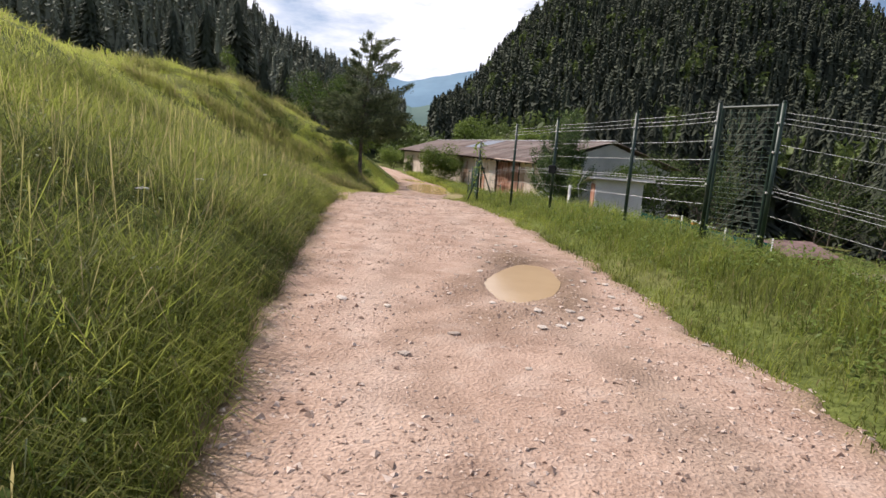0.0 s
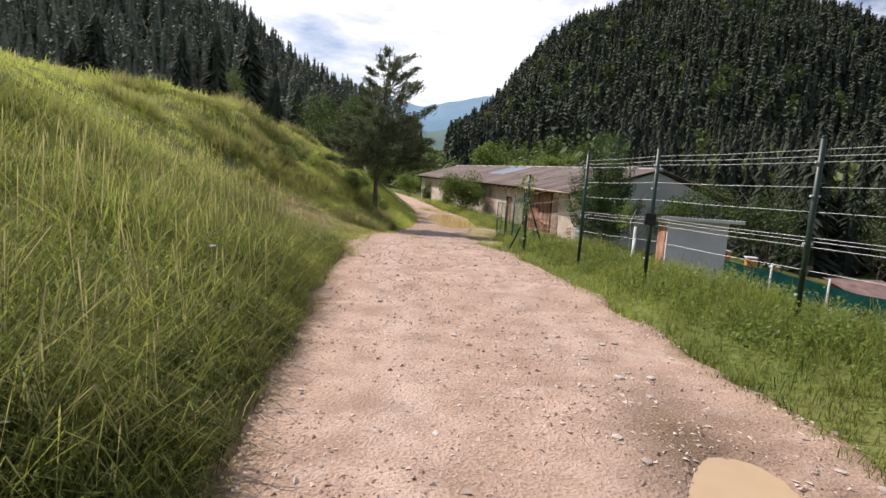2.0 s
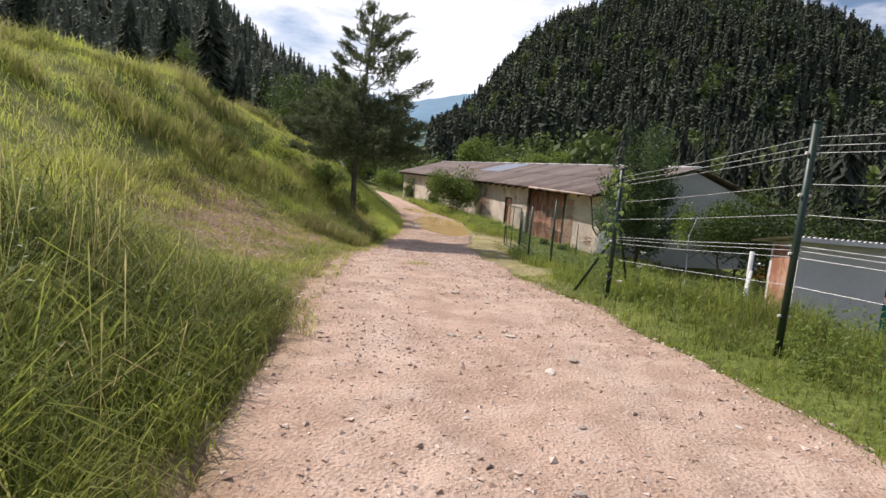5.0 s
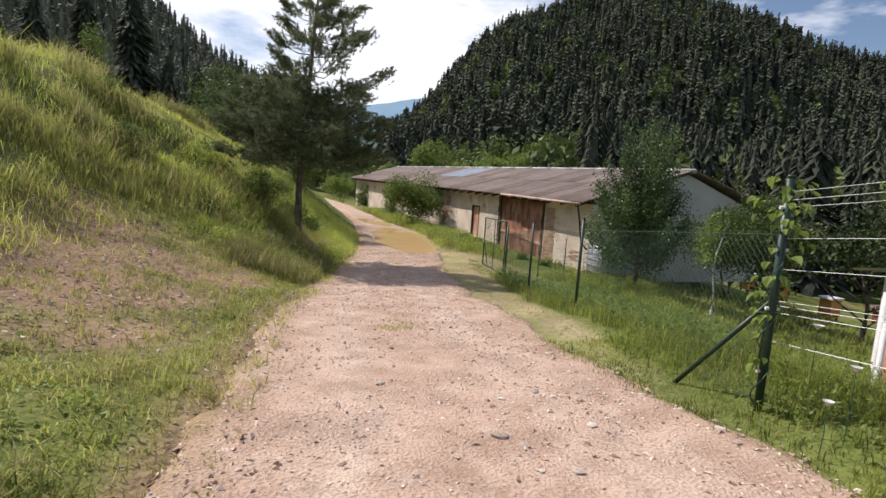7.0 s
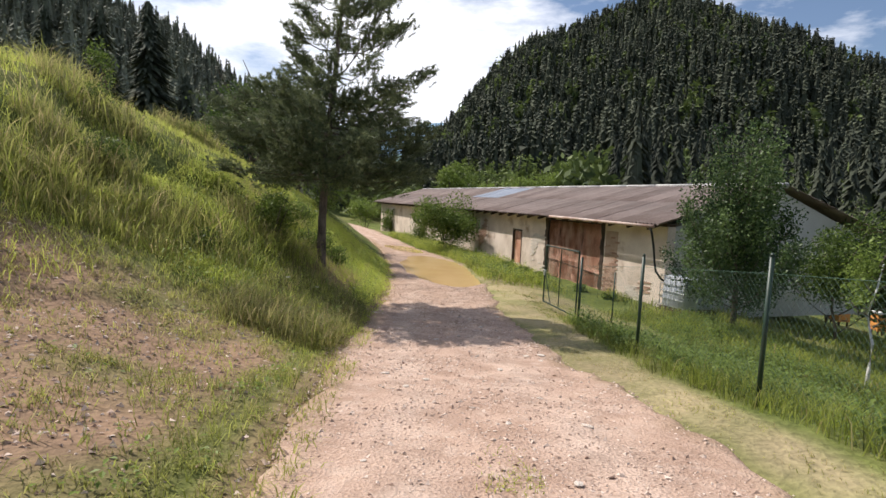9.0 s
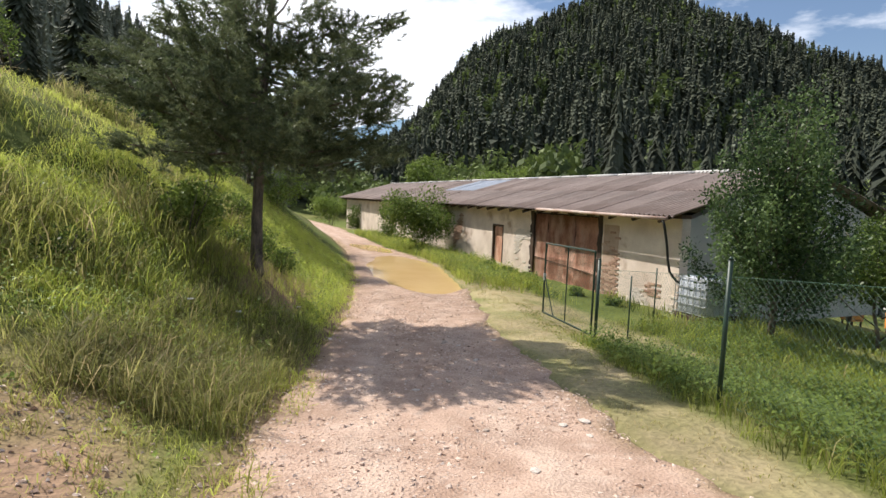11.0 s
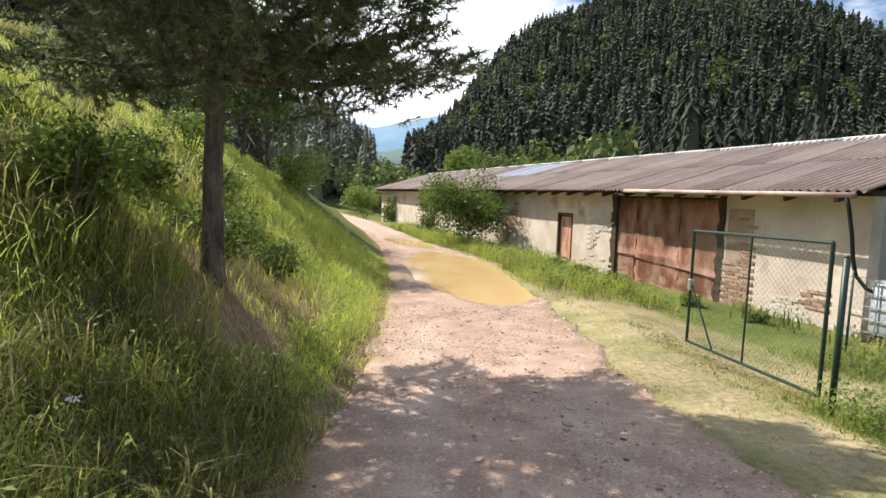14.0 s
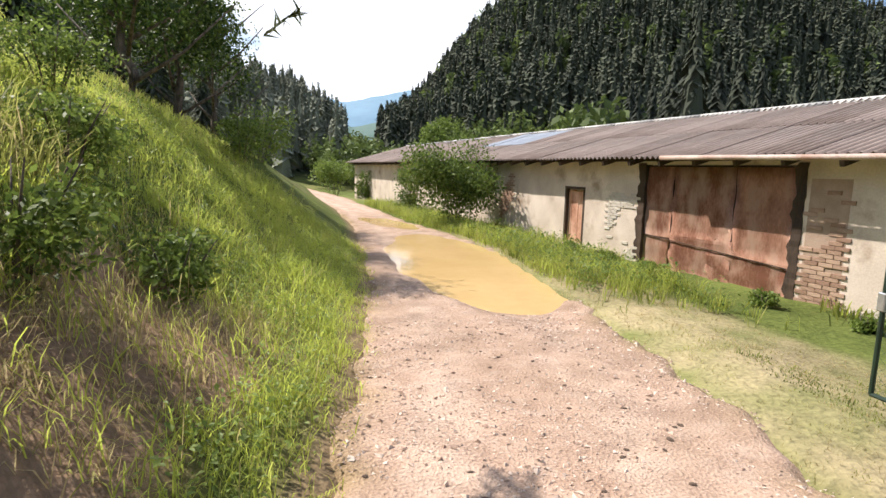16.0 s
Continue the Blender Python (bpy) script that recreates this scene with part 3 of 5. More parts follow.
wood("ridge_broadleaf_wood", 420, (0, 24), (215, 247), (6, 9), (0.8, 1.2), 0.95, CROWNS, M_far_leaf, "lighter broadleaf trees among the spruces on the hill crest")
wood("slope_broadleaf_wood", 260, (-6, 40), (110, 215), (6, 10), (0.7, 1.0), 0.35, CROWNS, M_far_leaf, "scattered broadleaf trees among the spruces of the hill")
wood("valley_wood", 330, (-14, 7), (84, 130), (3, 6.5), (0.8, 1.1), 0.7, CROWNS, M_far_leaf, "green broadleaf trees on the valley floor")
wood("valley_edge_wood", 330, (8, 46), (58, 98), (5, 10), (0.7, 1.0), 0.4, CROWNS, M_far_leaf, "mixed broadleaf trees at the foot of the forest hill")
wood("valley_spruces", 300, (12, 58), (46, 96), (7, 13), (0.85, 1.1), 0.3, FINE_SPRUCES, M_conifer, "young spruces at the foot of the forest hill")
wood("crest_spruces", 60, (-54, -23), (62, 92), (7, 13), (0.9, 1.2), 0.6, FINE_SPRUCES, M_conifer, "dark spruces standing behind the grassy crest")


def spruce(x, y, top, wide, seed, tone):
    """A single spruce with a tapered trunk and a crown that reaches almost to the ground."""
    g = np.random.default_rng(seed)
    z = land_at(x, y) - 0.3
    h = top - z
    ob = empty("spruce_tree", pose(x, y, z), "dark spruce standing alone behind the grassy crest", "tree", "spruces on the crest")
    part("trunk", add_tube(bmesh.new(), ((0, 0, 0), (0.03, 0.02, h * 0.5), (0, 0, h * 0.97)), (0.02 * h, 0.012 * h, 0.003 * h), 8), M_bark, ob, smooth=True)
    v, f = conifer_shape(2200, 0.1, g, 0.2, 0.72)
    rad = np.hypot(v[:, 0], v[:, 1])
    # crown shading painted as tone: brighter tips and top, darker near the trunk
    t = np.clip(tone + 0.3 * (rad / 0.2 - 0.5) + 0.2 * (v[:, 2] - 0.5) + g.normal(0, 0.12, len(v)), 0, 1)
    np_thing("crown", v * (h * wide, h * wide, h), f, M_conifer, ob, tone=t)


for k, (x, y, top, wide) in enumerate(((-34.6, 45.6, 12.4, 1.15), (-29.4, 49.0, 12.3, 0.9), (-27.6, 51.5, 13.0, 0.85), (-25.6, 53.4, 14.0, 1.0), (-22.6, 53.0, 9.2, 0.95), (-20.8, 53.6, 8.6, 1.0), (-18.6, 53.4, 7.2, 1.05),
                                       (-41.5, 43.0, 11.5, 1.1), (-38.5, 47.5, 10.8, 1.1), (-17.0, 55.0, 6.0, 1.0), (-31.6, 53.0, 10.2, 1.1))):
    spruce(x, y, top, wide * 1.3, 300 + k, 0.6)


def far_ridge(name, r, rows, mat, label):
    az = np.arange(-70, 30.1, 0.5)
    top = r * np.tan(np.radians(table(rows, az))) + r * 0.0016 * wobble(az, az, 1.1, 4)
    x, y = polar(az, r)
    x2, y2 = polar(az, r * 0.72)
    v = np.concatenate((np.stack((x2, y2, 0 * top - 8), 1), np.stack(((x + x2) / 2, (y + y2) / 2, top * 0.62), 1), np.stack((x, y, top), 1), np.stack((x * 1.1, y * 1.1, 0 * top - 8), 1)))
    n = len(az)
    i = np.arange(n - 1)
    f = np.concatenate([np.stack((i + k * n, i + 1 + k * n, i + 1 + (k + 1) * n, i + (k + 1) * n), 1) for k in range(3)])
    tagged(np_thing(name, v, f, mat, smooth=True), label, "hill", kind="structure")


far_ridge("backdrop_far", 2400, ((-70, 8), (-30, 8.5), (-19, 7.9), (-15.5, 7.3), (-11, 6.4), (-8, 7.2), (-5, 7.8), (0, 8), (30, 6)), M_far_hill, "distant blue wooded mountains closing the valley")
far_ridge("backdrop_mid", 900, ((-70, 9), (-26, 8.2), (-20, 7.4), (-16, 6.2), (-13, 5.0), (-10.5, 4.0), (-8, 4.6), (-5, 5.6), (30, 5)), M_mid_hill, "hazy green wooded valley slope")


def trunk_tree(name, base, height, crown_w, crown_z, leaves, label, mat=M_leaf, lobes=9, leaf=0.05, trunk_r=0.06, seed=1, squash=1.15, bark=M_bark, category="tree", group="", tone=0.5, limbs=9):
    """A broadleaf tree: tapered trunk, limbs, and a crown of single leaves with gaps."""
    g = np.random.default_rng(seed)
    ob = empty(name, pose(*base), label, category, group)
    top = crown_z + (height - crown_z) * 0.6
    bend = [(0.05 * g.normal() * k, 0.05 * g.normal() * k, top * k / 5 - 0.08) for k in range(6)]
    part("trunk", add_tube(bmesh.new(), bend, [trunk_r * (1 - 0.13 * k) for k in range(6)], 9), bark, ob, smooth=True)
    for k in range(limbs):
        z = crown_z * 0.9 + (top - crown_z * 0.9) * k / limbs
        a, out = 2.4 * k + g.uniform(0, 0.6), crown_w * g.uniform(0.25, 0.42)
        pts = [(0, 0, z), (out * 0.5 * math.cos(a), out * 0.5 * math.sin(a), z + out * 0.35), (out * math.cos(a), out * math.sin(a), z + out * 0.85)]
        part("limb", add_tube(bmesh.new(), pts, (trunk_r * 0.4, trunk_r * 0.25, trunk_r * 0.1), 6), M_bark, ob, smooth=True)
    v, f = leafy_shape(leaves, g, lobes, leaf * 0.7, (crown_w, crown_w, height - crown_z * 0.85))
    v = v + (0, 0, crown_z * 0.85)
    t = np.repeat(np.clip(tone + g.normal(0, 0.22, leaves), 0, 1), 4)
    np_thing("crown", v, f, mat, ob, tone=t)
    return ob


# ---- the barn ----
def barn():
    c, s = math.cos(radians(BARN_TURN)), math.sin(radians(BARN_TURN))
    # local x runs along the wall away from the walker, local y into the barn
    m = Matrix(((-s, c, 0, BARN_A[0]), (c, s, 0, BARN_A[1]), (0, 0, 1, 0), (0, 0, 0, 1)))
    ob = empty("barn", m, "long low barn with stained plaster walls and corrugated roof", "barn")
    x0, x1, wide, zb, ze, zt = -7.4, 33.0, 8.7, -1.95, 0.98, 2.42
    ridge_y = 4.4
    # front wall with openings
    openings = ((-4.05, -0.05, -1.62, 0.9), (2.3, 3.3, -1.4, 0.22))
    xs = [x0, -4.05, -0.05, 2.3, 3.3, x1]
    for a, b in zip(xs, xs[1:]):
        hole = [o for o in openings if o[0] == a]
        for za, zb_ in (((zb, hole[0][2]), (hole[0][3], ze)) if hole else ((zb, ze),)):
            part("front_wall", box(a, 0, za, b, 0.3, zb_), M_render_wall, ob, "stained beige plaster wall with bare patches")
    part("back_wall", box(x0, wide - 0.3, zb, x1, wide, ze), M_gable, ob)
    for a, b in ((x0 - 0.004, x0 + 0.3), (x1 - 0.3, x1)):
        bm = bmesh.new()
        pts = [(a, 0.302, zb), (a, wide - 0.302, zb), (a, wide - 0.302, ze), (a, ridge_y, zt - 0.06), (a, 0.302, ze)]
        p = [bm.verts.new(q) for q in pts]
        q = [bm.verts.new((b, y, z)) for _, y, z in pts]
        bm.faces.new(p)
        bm.faces.new(list(reversed(q)))
        for i in range(5):
            bm.faces.new((p[i], q[i], q[(i + 1) % 5], p[(i + 1) % 5]))
        bmesh.ops.recalc_face_normals(bm, faces=bm.faces)
        part("gable_wall", bm, M_gable, ob, "plain grey plaster gable wall")
    # sliding door of rusty sheets in the wide opening
    door = part("sliding_door", box(-4.0, 0.1, -1.6, -0.12, 0.14, 0.88), M_dark_wood, ob, "rusty sheet-metal sliding door, closed")
    for a, b, z0, z1 in ((-3.98, -2.7, -0.98, 0.85), (-2.68, -1.02, -0.72, 0.85), (-1.0, -0.14, -0.8, 0.85), (-3.98, -2.1, -1.58, -0.96), (-2.72, -1.0, -1.58, -0.68), (-1.02, -0.14, -1.58, -0.76)):
        bm = bmesh.new()
        nx, nz = 8, 8
        vv = [[bm.verts.new((a + (b - a) * i / nx, 0.06 + 0.012 * math.sin(3.1 * i + a * 5 + k * 1.7) + 0.008 * math.sin(5 * k + a), z0 + (z1 - z0) * k / nz)) for i in range(nx + 1)] for k in range(nz + 1)]
        for k in range(nz):
            for i in range(nx):
                bm.faces.new((vv[k][i], vv[k][i + 1], vv[k + 1][i + 1], vv[k + 1][i]))
        bmesh.ops.solidify(bm, geom=bm.faces, thickness=0.006)
        bmesh.ops.recalc_face_normals(bm, faces=bm.faces)
        part("sheet", bm, M_rust, door, smooth=True)
    part("door_strap", rod((-3.96, 0.035, -1.02), (-0.18, 0.035, -0.8), 0.012, None, 6), M_dark_wood, door)
    for xa, xb, k in ((-0.13, 0.1, 0), (-4.2, -4.0, 1)):
        bm = box(xa, -0.02, -1.75, xb, 0.2, 0.94)
        bmesh.ops.subdivide_edges(bm, edges=[e for e in bm.edges if abs(e.verts[0].co.z - e.verts[1].co.z) > 1], cuts=22)
        for vert in bm.verts:
            wild = math.sin(vert.co.z * 9.1 + k) + 0.7 * math.sin(vert.co.z * 23.0 + 2 * k)
            vert.co.x += 0.035 * wild * (1 if vert.co.x > (xa + xb) / 2 else 0.3)
            vert.co.y += 0.006 * math.sin(vert.co.z * 31)
        part("jamb_post", bm, M_dark_wood, ob, "dark rotten timber jamb with a broken edge")
    # blocked doorway
    small = part("blocked_door", box(2.32, 0.12, -1.4, 3.28, 0.2, 0.2), M_render_wall, ob, "narrow doorway blocked with brick and boards")
    for a, b in ((2.3, 2.38), (3.22, 3.3)):
        part("frame_post", box(a, -0.01, -1.42, b, 0.14, 0.21), M_dark_wood, small)
    part("lintel", box(2.3, -0.012, 0.18, 3.3, 0.14, 0.26), M_dark_wood, small)
    # wall plate, rafters' feet
    part("wall_plate", box(x0, -0.05, ze, x1, 0.3, ze + 0.1), M_dark_wood, ob)
    part("back_wall_plate", box(x0, wide - 0.3, ze, x1, wide + 0.05, ze + 0.1), M_dark_wood, ob)
    for k in range(41):
        x = x0 + 0.3 + k * 1.0
        bm = box(-0.04, -0.58, -0.06, 0.04, 4.75, 0.05)
        bmesh.ops.rotate(bm, verts=bm.verts, matrix=Matrix.Rotation(math.atan2(zt - ze - 0.1, ridge_y), 3, "X"))
        bmesh.ops.translate(bm, verts=bm.verts, vec=(x, 0.02, ze + 0.1))
        part("rafter", bm, M_dark_wood, ob)
    # corrugated sheets, front and back slope
    pitch, sheet_w = 0.177, 1.062
    slope_f, slope_b = math.atan2(zt - ze, ridge_y + 0.6), math.atan2(zt - ze, wide + 0.6 - ridge_y)
    count = int((x1 - x0 + 0.6) / sheet_w) + 1
    rows = 2
    for side in (0, 1):
        run = (ridge_y + 0.6 if side == 0 else wide + 0.6 - ridge_y)
        length = run / math.cos(slope_f if side == 0 else slope_b)
        for blue in (0, 1):
            pts, fs = [], []
            nx, step = 48, length / rows
            for k in range(3):
                t = k / 2 * (step + 0.12)
                for i in range(nx + 1):
                    x = sheet_w * 1.03 * i / nx
                    pts.append((x, t, 0.033 * math.cos(2 * math.pi * x / pitch)))
            for k in range(2):
                fs += [(k * (nx + 1) + i, k * (nx + 1) + i + 1, (k + 1) * (nx + 1) + i + 1, (k + 1) * (nx + 1) + i) for i in range(nx)]
            me = mesh_of("roof_sheet", pts, fs, True)
            me.materials.append(M_roof_blue if blue else M_roof)
            for r in range(rows):
                for i in range(count):
                    if (16 <= i <= 19 and side == 0 and r == 1) != bool(blue):
                        continue
                    o = new("roof_sheet", me)
                    o.parent = ob
                    x = x0 - 0.3 + i * sheet_w
                    lift = 0.11 + 0.012 * (r + 0.3 * (i % 2))
                    if side == 0:
                        o.matrix_basis = pose(x, -0.6 + r * step * math.cos(slope_f), ze + lift + r * step * math.sin(slope_f) - 0.045 + random.uniform(-0.006, 0.006), math.degrees(slope_f), 0, random.uniform(-0.15, 0.15))
                    else:
                        o.matrix_basis = pose(x + sheet_w, wide + 0.6 - r * step * math.cos(slope_b), ze + lift + r * step * math.sin(slope_b) - 0.045, math.degrees(slope_b), 0, 180)
    for i in range(20):
        a = x0 - 0.3 + i * 2.05
        bm = bmesh.new()
        add_tube(bm, [(a, ridge_y, zt + 0.08), (a + 2.08, ridge_y, zt + 0.085 + random.uniform(-0.01, 0.015))], (0.1, 0.097), 12)
        part("ridge_cap", bm, M_roof_pale, ob, "pale rounded ridge cap", smooth=True)
    # gutter over the door end, downpipe
    bm = add_tube(bmesh.new(), [(-7.5 + 1.56 * k, -0.64, ze + 0.0 + 0.012 * k + 0.006 * (k % 2)) for k in range(5)], [0.05] * 5, 12)
    part("gutter", bm, M_gutter, ob, "old pale gutter pipe with rust", smooth=True)
    drop = [(-7.36, -0.64, 0.95), (-7.38, -0.58, 0.75), (-7.42, -0.5, 0.3), (-7.45, -0.46, -0.1), (-7.5, -0.42, -0.4), (-7.62, -0.3, -0.62), (-7.8, -0.1, -0.74), (-7.92, 0.1, -0.82)]
    part("downpipe", add_tube(bmesh.new(), drop, [0.034] * 8, 10), M_hose, ob, "black flexible downpipe bending towards the tank", smooth=True)
    # bricks laid bare beside the door and at the corner
    me = bpy.data.meshes.new("brick")
    bb = box(-0.12, -0.012, -0.034, 0.12, 0.012, 0.034, 0.004)
    bb.to_mesh(me)
    bb.free()
    me.materials.append(M_brick)
    pale = me.copy()
    pale.materials[0] = M_block
    rr = random.Random(3)
    part("bare_pier", box(-4.98, -0.003, -1.66, -4.28, 0.1, 0.66), M_mortar, ob, "brown brick pier with lost plaster")

    def patch(xa, xb, za, zb_, keep, me=me):
        k = 0
        z = za
        while z < zb_:
            x = xa + (0.125 if k % 2 else 0)
            while x < xb:
                if rr.random() < keep(x, z):
                    o = new("brick", me)
                    o.parent = ob
                    o.matrix_basis = pose(x + rr.uniform(-0.006, 0.006), -0.006 - rr.uniform(0, 0.006), z, 0, 0, 0)
                x += 0.25
            z += 0.078
            k += 1
    patch(-4.95, -4.28, -1.6, 0.62, lambda x, z: 0.97 if z < -0.45 + 0.35 * math.sin(x * 6) else 0.22)
    patch(0.1, 1.3, -1.5, 0.2, lambda x, z: 0.98 if math.sin(z * 3.1 + x * 2.3) + 0.5 * math.sin(x * 7) > 0.35 else 0.02, pale)
    for k in range(5):
        part("board", box(2.4 + 0.165 * k, 0.085 + 0.006 * (k % 2), -1.38, 2.555 + 0.165 * k, 0.115, 0.16 - 0.02 * (k % 3), 0.004), M_rust, small, "faded red-brown board")
    patch(-6.7, -6.3, -1.2, -0.85, lambda x, z: 0.75)
    patch(6.6, 7.6, -1.4, 0.6, lambda x, z: 0.98 if math.sin(z * 2.7 + x * 3) > 0.1 else 0.03)
    patch(-7.3, -5.2, -1.75, -0.95, lambda x, z: 0.95 if z < -1.35 + 0.3 * math.sin(x * 4) else 0.02, pale)
    return ob, m


barn_ob, BARN_M = barn()


def barn_place(x, y, z=0.0):
    return BARN_M @ Vector((x, y, z))


# ---- fence ----
def post_z(i):
    return land_at(*FENCE[i])


BRACES = ((0.43, 17.6), (1.3, 17.75))
fence = empty("wire_fence", pose(FENCE[5][0], FENCE[5][1], post_z(5)), "tall fence of dark green posts with strained wires", "fence")
inv = fence.matrix_basis.inverted()


def fence_part(name, bm, mat, label="", smooth=False):
    bmesh.ops.transform(bm, matrix=inv, verts=bm.verts)
    return part(name, bm, mat, fence, label, smooth)


TALL = {0: 2.05, 1: 2.15, 2: 2.15, 3: 2.05, 4: 2.0, 5: 2.0, 6: 1.71 - land_at(0.81, 16.83)}
for i, h in TALL.items():
    x, y = FENCE[i]
    z = post_z(i)
    bm = rod((x, y, z - 0.15), (x, y, z + h), 0.03, 0.03, 10)
    add_rod(bm, (x, y, z + h), (x, y, z + h + 0.02), 0.034, 0.02, 10)
    fence_part("post", bm, M_post, "dark green round steel post", True)
    for k in (0.35, 0.9, 1.4, 1.75):
        fence_part("insulator", rod((x - 0.05, y, z + k * h / 2), (x + 0.05, y, z + k * h / 2), 0.014, 0.014, 6), M_white)


def strand(i, j, za, zb, r=0.003, mat=M_wire, name="wire"):
    (xa, ya), (xb, yb) = FENCE[i], FENCE[j]
    a, b = Vector((xa, ya, post_z(i) + za)), Vector((xb, yb, post_z(j) + zb))
    mid = (a + b) / 2 - Vector((0, 0, 0.012))
    fence_part(name, add_tube(bmesh.new(), (a, mid, b), (r, r, r), 4), mat)


for i, j in ((0, 1), (2, 3), (3, 4), (4, 5), (5, 6)):
    for k in range(9):
        z = (0.63, 0.88, 0.94, 0.98, 1.25, 1.51, 1.77, 1.83, 1.9)[k]
        strand(i, j, z * TALL[i] / 2.02, z * TALL[j] / 2.02, 0.0026)
x, y = FENCE[6]
for up_z, fx, fy in ((0.85, BRACES[0][0], BRACES[0][1]), (1.25, BRACES[1][0], BRACES[1][1])):
    fence_part("brace", rod((x, y, post_z(6) + up_z), (fx, fy, land_at(fx, fy) - 0.1), 0.02, 0.02, 8), M_post, "slanting green steel brace", True)

jx, jy = FENCE[4]
fence_part("junction_box", box(jx - 0.11, jy - 0.09, post_z(4) + 0.86, jx + 0.05, jy - 0.032, post_z(4) + 1.04, 0.01), M_hose, "small black electric fence box")

# wicket gate between the two tallest posts
(xa, ya), (xb, yb) = FENCE[1], FENCE[2]
gz0 = max(post_z(1), post_z(2)) + 0.12
gate = empty("wicket_gate", pose((xa + xb) / 2, (ya + yb) / 2, gz0 - 0.1), "narrow dark green wicket gate filled with wire mesh", "gate")
ga, gb = Vector((xa, ya, gz0)), Vector((xb, yb, gz0))
gd = (gb - ga).normalized()
ga, gb = ga + gd * 0.06, gb - gd * 0.06
ginv = gate.matrix_basis.inverted()


def gate_part(name, bm, mat, label=""):
    bmesh.ops.transform(bm, matrix=ginv, verts=bm.verts)
    part(name, bm, mat, gate, label)


up = Vector((0, 0, 1.95))
for p, q in ((ga, ga + up), (gb, gb + up), (ga, gb), (ga + up, gb + up)):
    gate_part("gate_frame", rod(p, q, 0.022, 0.022, 8), M_post)
bm = bmesh.new()
for k in range(1, 26):
    add_rod(bm, ga + up * k / 26, gb + up * k / 26, 0.0025, 0.0025, 4)
for k in range(1, 6):
    add_rod(bm, ga.lerp(gb, k / 6), ga.lerp(gb, k / 6) + up, 0.0025, 0.0025, 4)
gate_part("wire_mesh", bm, M_green_wire, "welded horizontal wire mesh")

# lower chain-link fence
low = empty("chain_link_fence", pose(FENCE[8][0], FENCE[8][1], post_z(8)), "low chain-link fence on thin dark green posts", "fence")
linv = low.matrix_basis.inverted()


def low_part(name, bm, mat, label="", smooth=False):
    bmesh.ops.transform(bm, matrix=linv, verts=bm.verts)
    part(name, bm, mat, low, label, smooth)


def chain(a, b, ha, hb, cell=0.075):
    """Chain link between two feet: two families of slanting wires, with a strained wire above and below."""
    a, b = Vector(a), Vector(b)
    n = int((b - a).length / cell)
    bm = bmesh.new()

    def at(u, v):
        return a.lerp(b, u) + Vector((0, 0, 0.06 + v * (ha + (hb - ha) * u - 0.08)))
    k = ha / (b - a).length
    for i in range(-int(n * k), n + int(n * k)):
        for sgn in (1, -1):
            u0, u1, v0, v1 = i / n, i / n + k * sgn, 0.0, 1.0
            for lim in (0.0, 1.0):
                if (u0 - lim) * (u1 - lim) < 0:
                    vc = v0 + (lim - u0) / (u1 - u0) * (v1 - v0)
                    if (u0 < 0 or u0 > 1):
                        u0, v0 = lim, vc
                    else:
                        u1, v1 = lim, vc
            if -1e-6 <= u0 <= 1 + 1e-6 and -1e-6 <= u1 <= 1 + 1e-6 and abs(u1 - u0) > 1e-4:
                add_rod(bm, at(u0, v0), at(u1, v1), 0.0011, 0.0011, 3)
    low_part("chain_link", bm, M_green_wire)
    for v in (0.0, 1.0):
        low_part("wire", rod(at(0, v), at(1, v), 0.0028, 0.0028, 5), M_green_wire)


LOW = [FENCE[6], FENCE[7], FENCE[8], FENCE[9]]
for i, (x, y) in enumerate(LOW[1:], 1):
    z = land_at(x, y)
    h = 1.5
    bm = rod((x, y, z - 0.15), (x, y, z + h), 0.024 if i < 3 else 0.03, None, 10)
    add_rod(bm, (x, y, z + h), (x, y, z + h + 0.03), 0.03, 0.012, 10)
    low_part("post", bm, M_post, "thin dark green steel post", True)
for p, q in zip(LOW, LOW[1:]):
    chain((*p, land_at(*p)), (*q, land_at(*q)), 1.35, 1.35)

# open garden gate leaf
leaf_a, leaf_b = Vector((-0.04, 28.5, -1.06)), Vector((-0.52, 30.62, -1.1))
gl = empty("garden_gate", Matrix.Translation(leaf_a), "green steel gate leaf with chain-link infill, standing open", "gate")


def leaf_part(name, bm, mat, label=""):
    bmesh.ops.translate(bm, verts=bm.verts, vec=-leaf_a)
    part(name, bm, mat, gl, label)


up = Vector((0, 0, 1.5))
for p, q in ((leaf_a, leaf_a + up), (leaf_b, leaf_b + up), (leaf_a, leaf_b), (leaf_a + up, leaf_b + up), (leaf_a.lerp(leaf_b, 0.5), leaf_a.lerp(leaf_b, 0.5) + up)):
    leaf_part("gate_frame", rod(p, q, 0.02 if p != leaf_a.lerp(leaf_b, 0.5) else 0.012, None, 8), M_post)
leaf_part("brace", rod(leaf_b + up * 0.55, leaf_a.lerp(leaf_b, 0.75), 0.012, None, 6), M_post)
leaf_part("latch", box(leaf_b.x - 0.03, leaf_b.y - 0.04, leaf_b.z + 0.7, leaf_b.x + 0.03, leaf_b.y + 0.04, leaf_b.z + 0.85, 0.008), M_steel, "grey steel latch box")
bm = bmesh.new()
gk, gw = 0.07, (leaf_b - leaf_a).length
n = int(gw / gk)
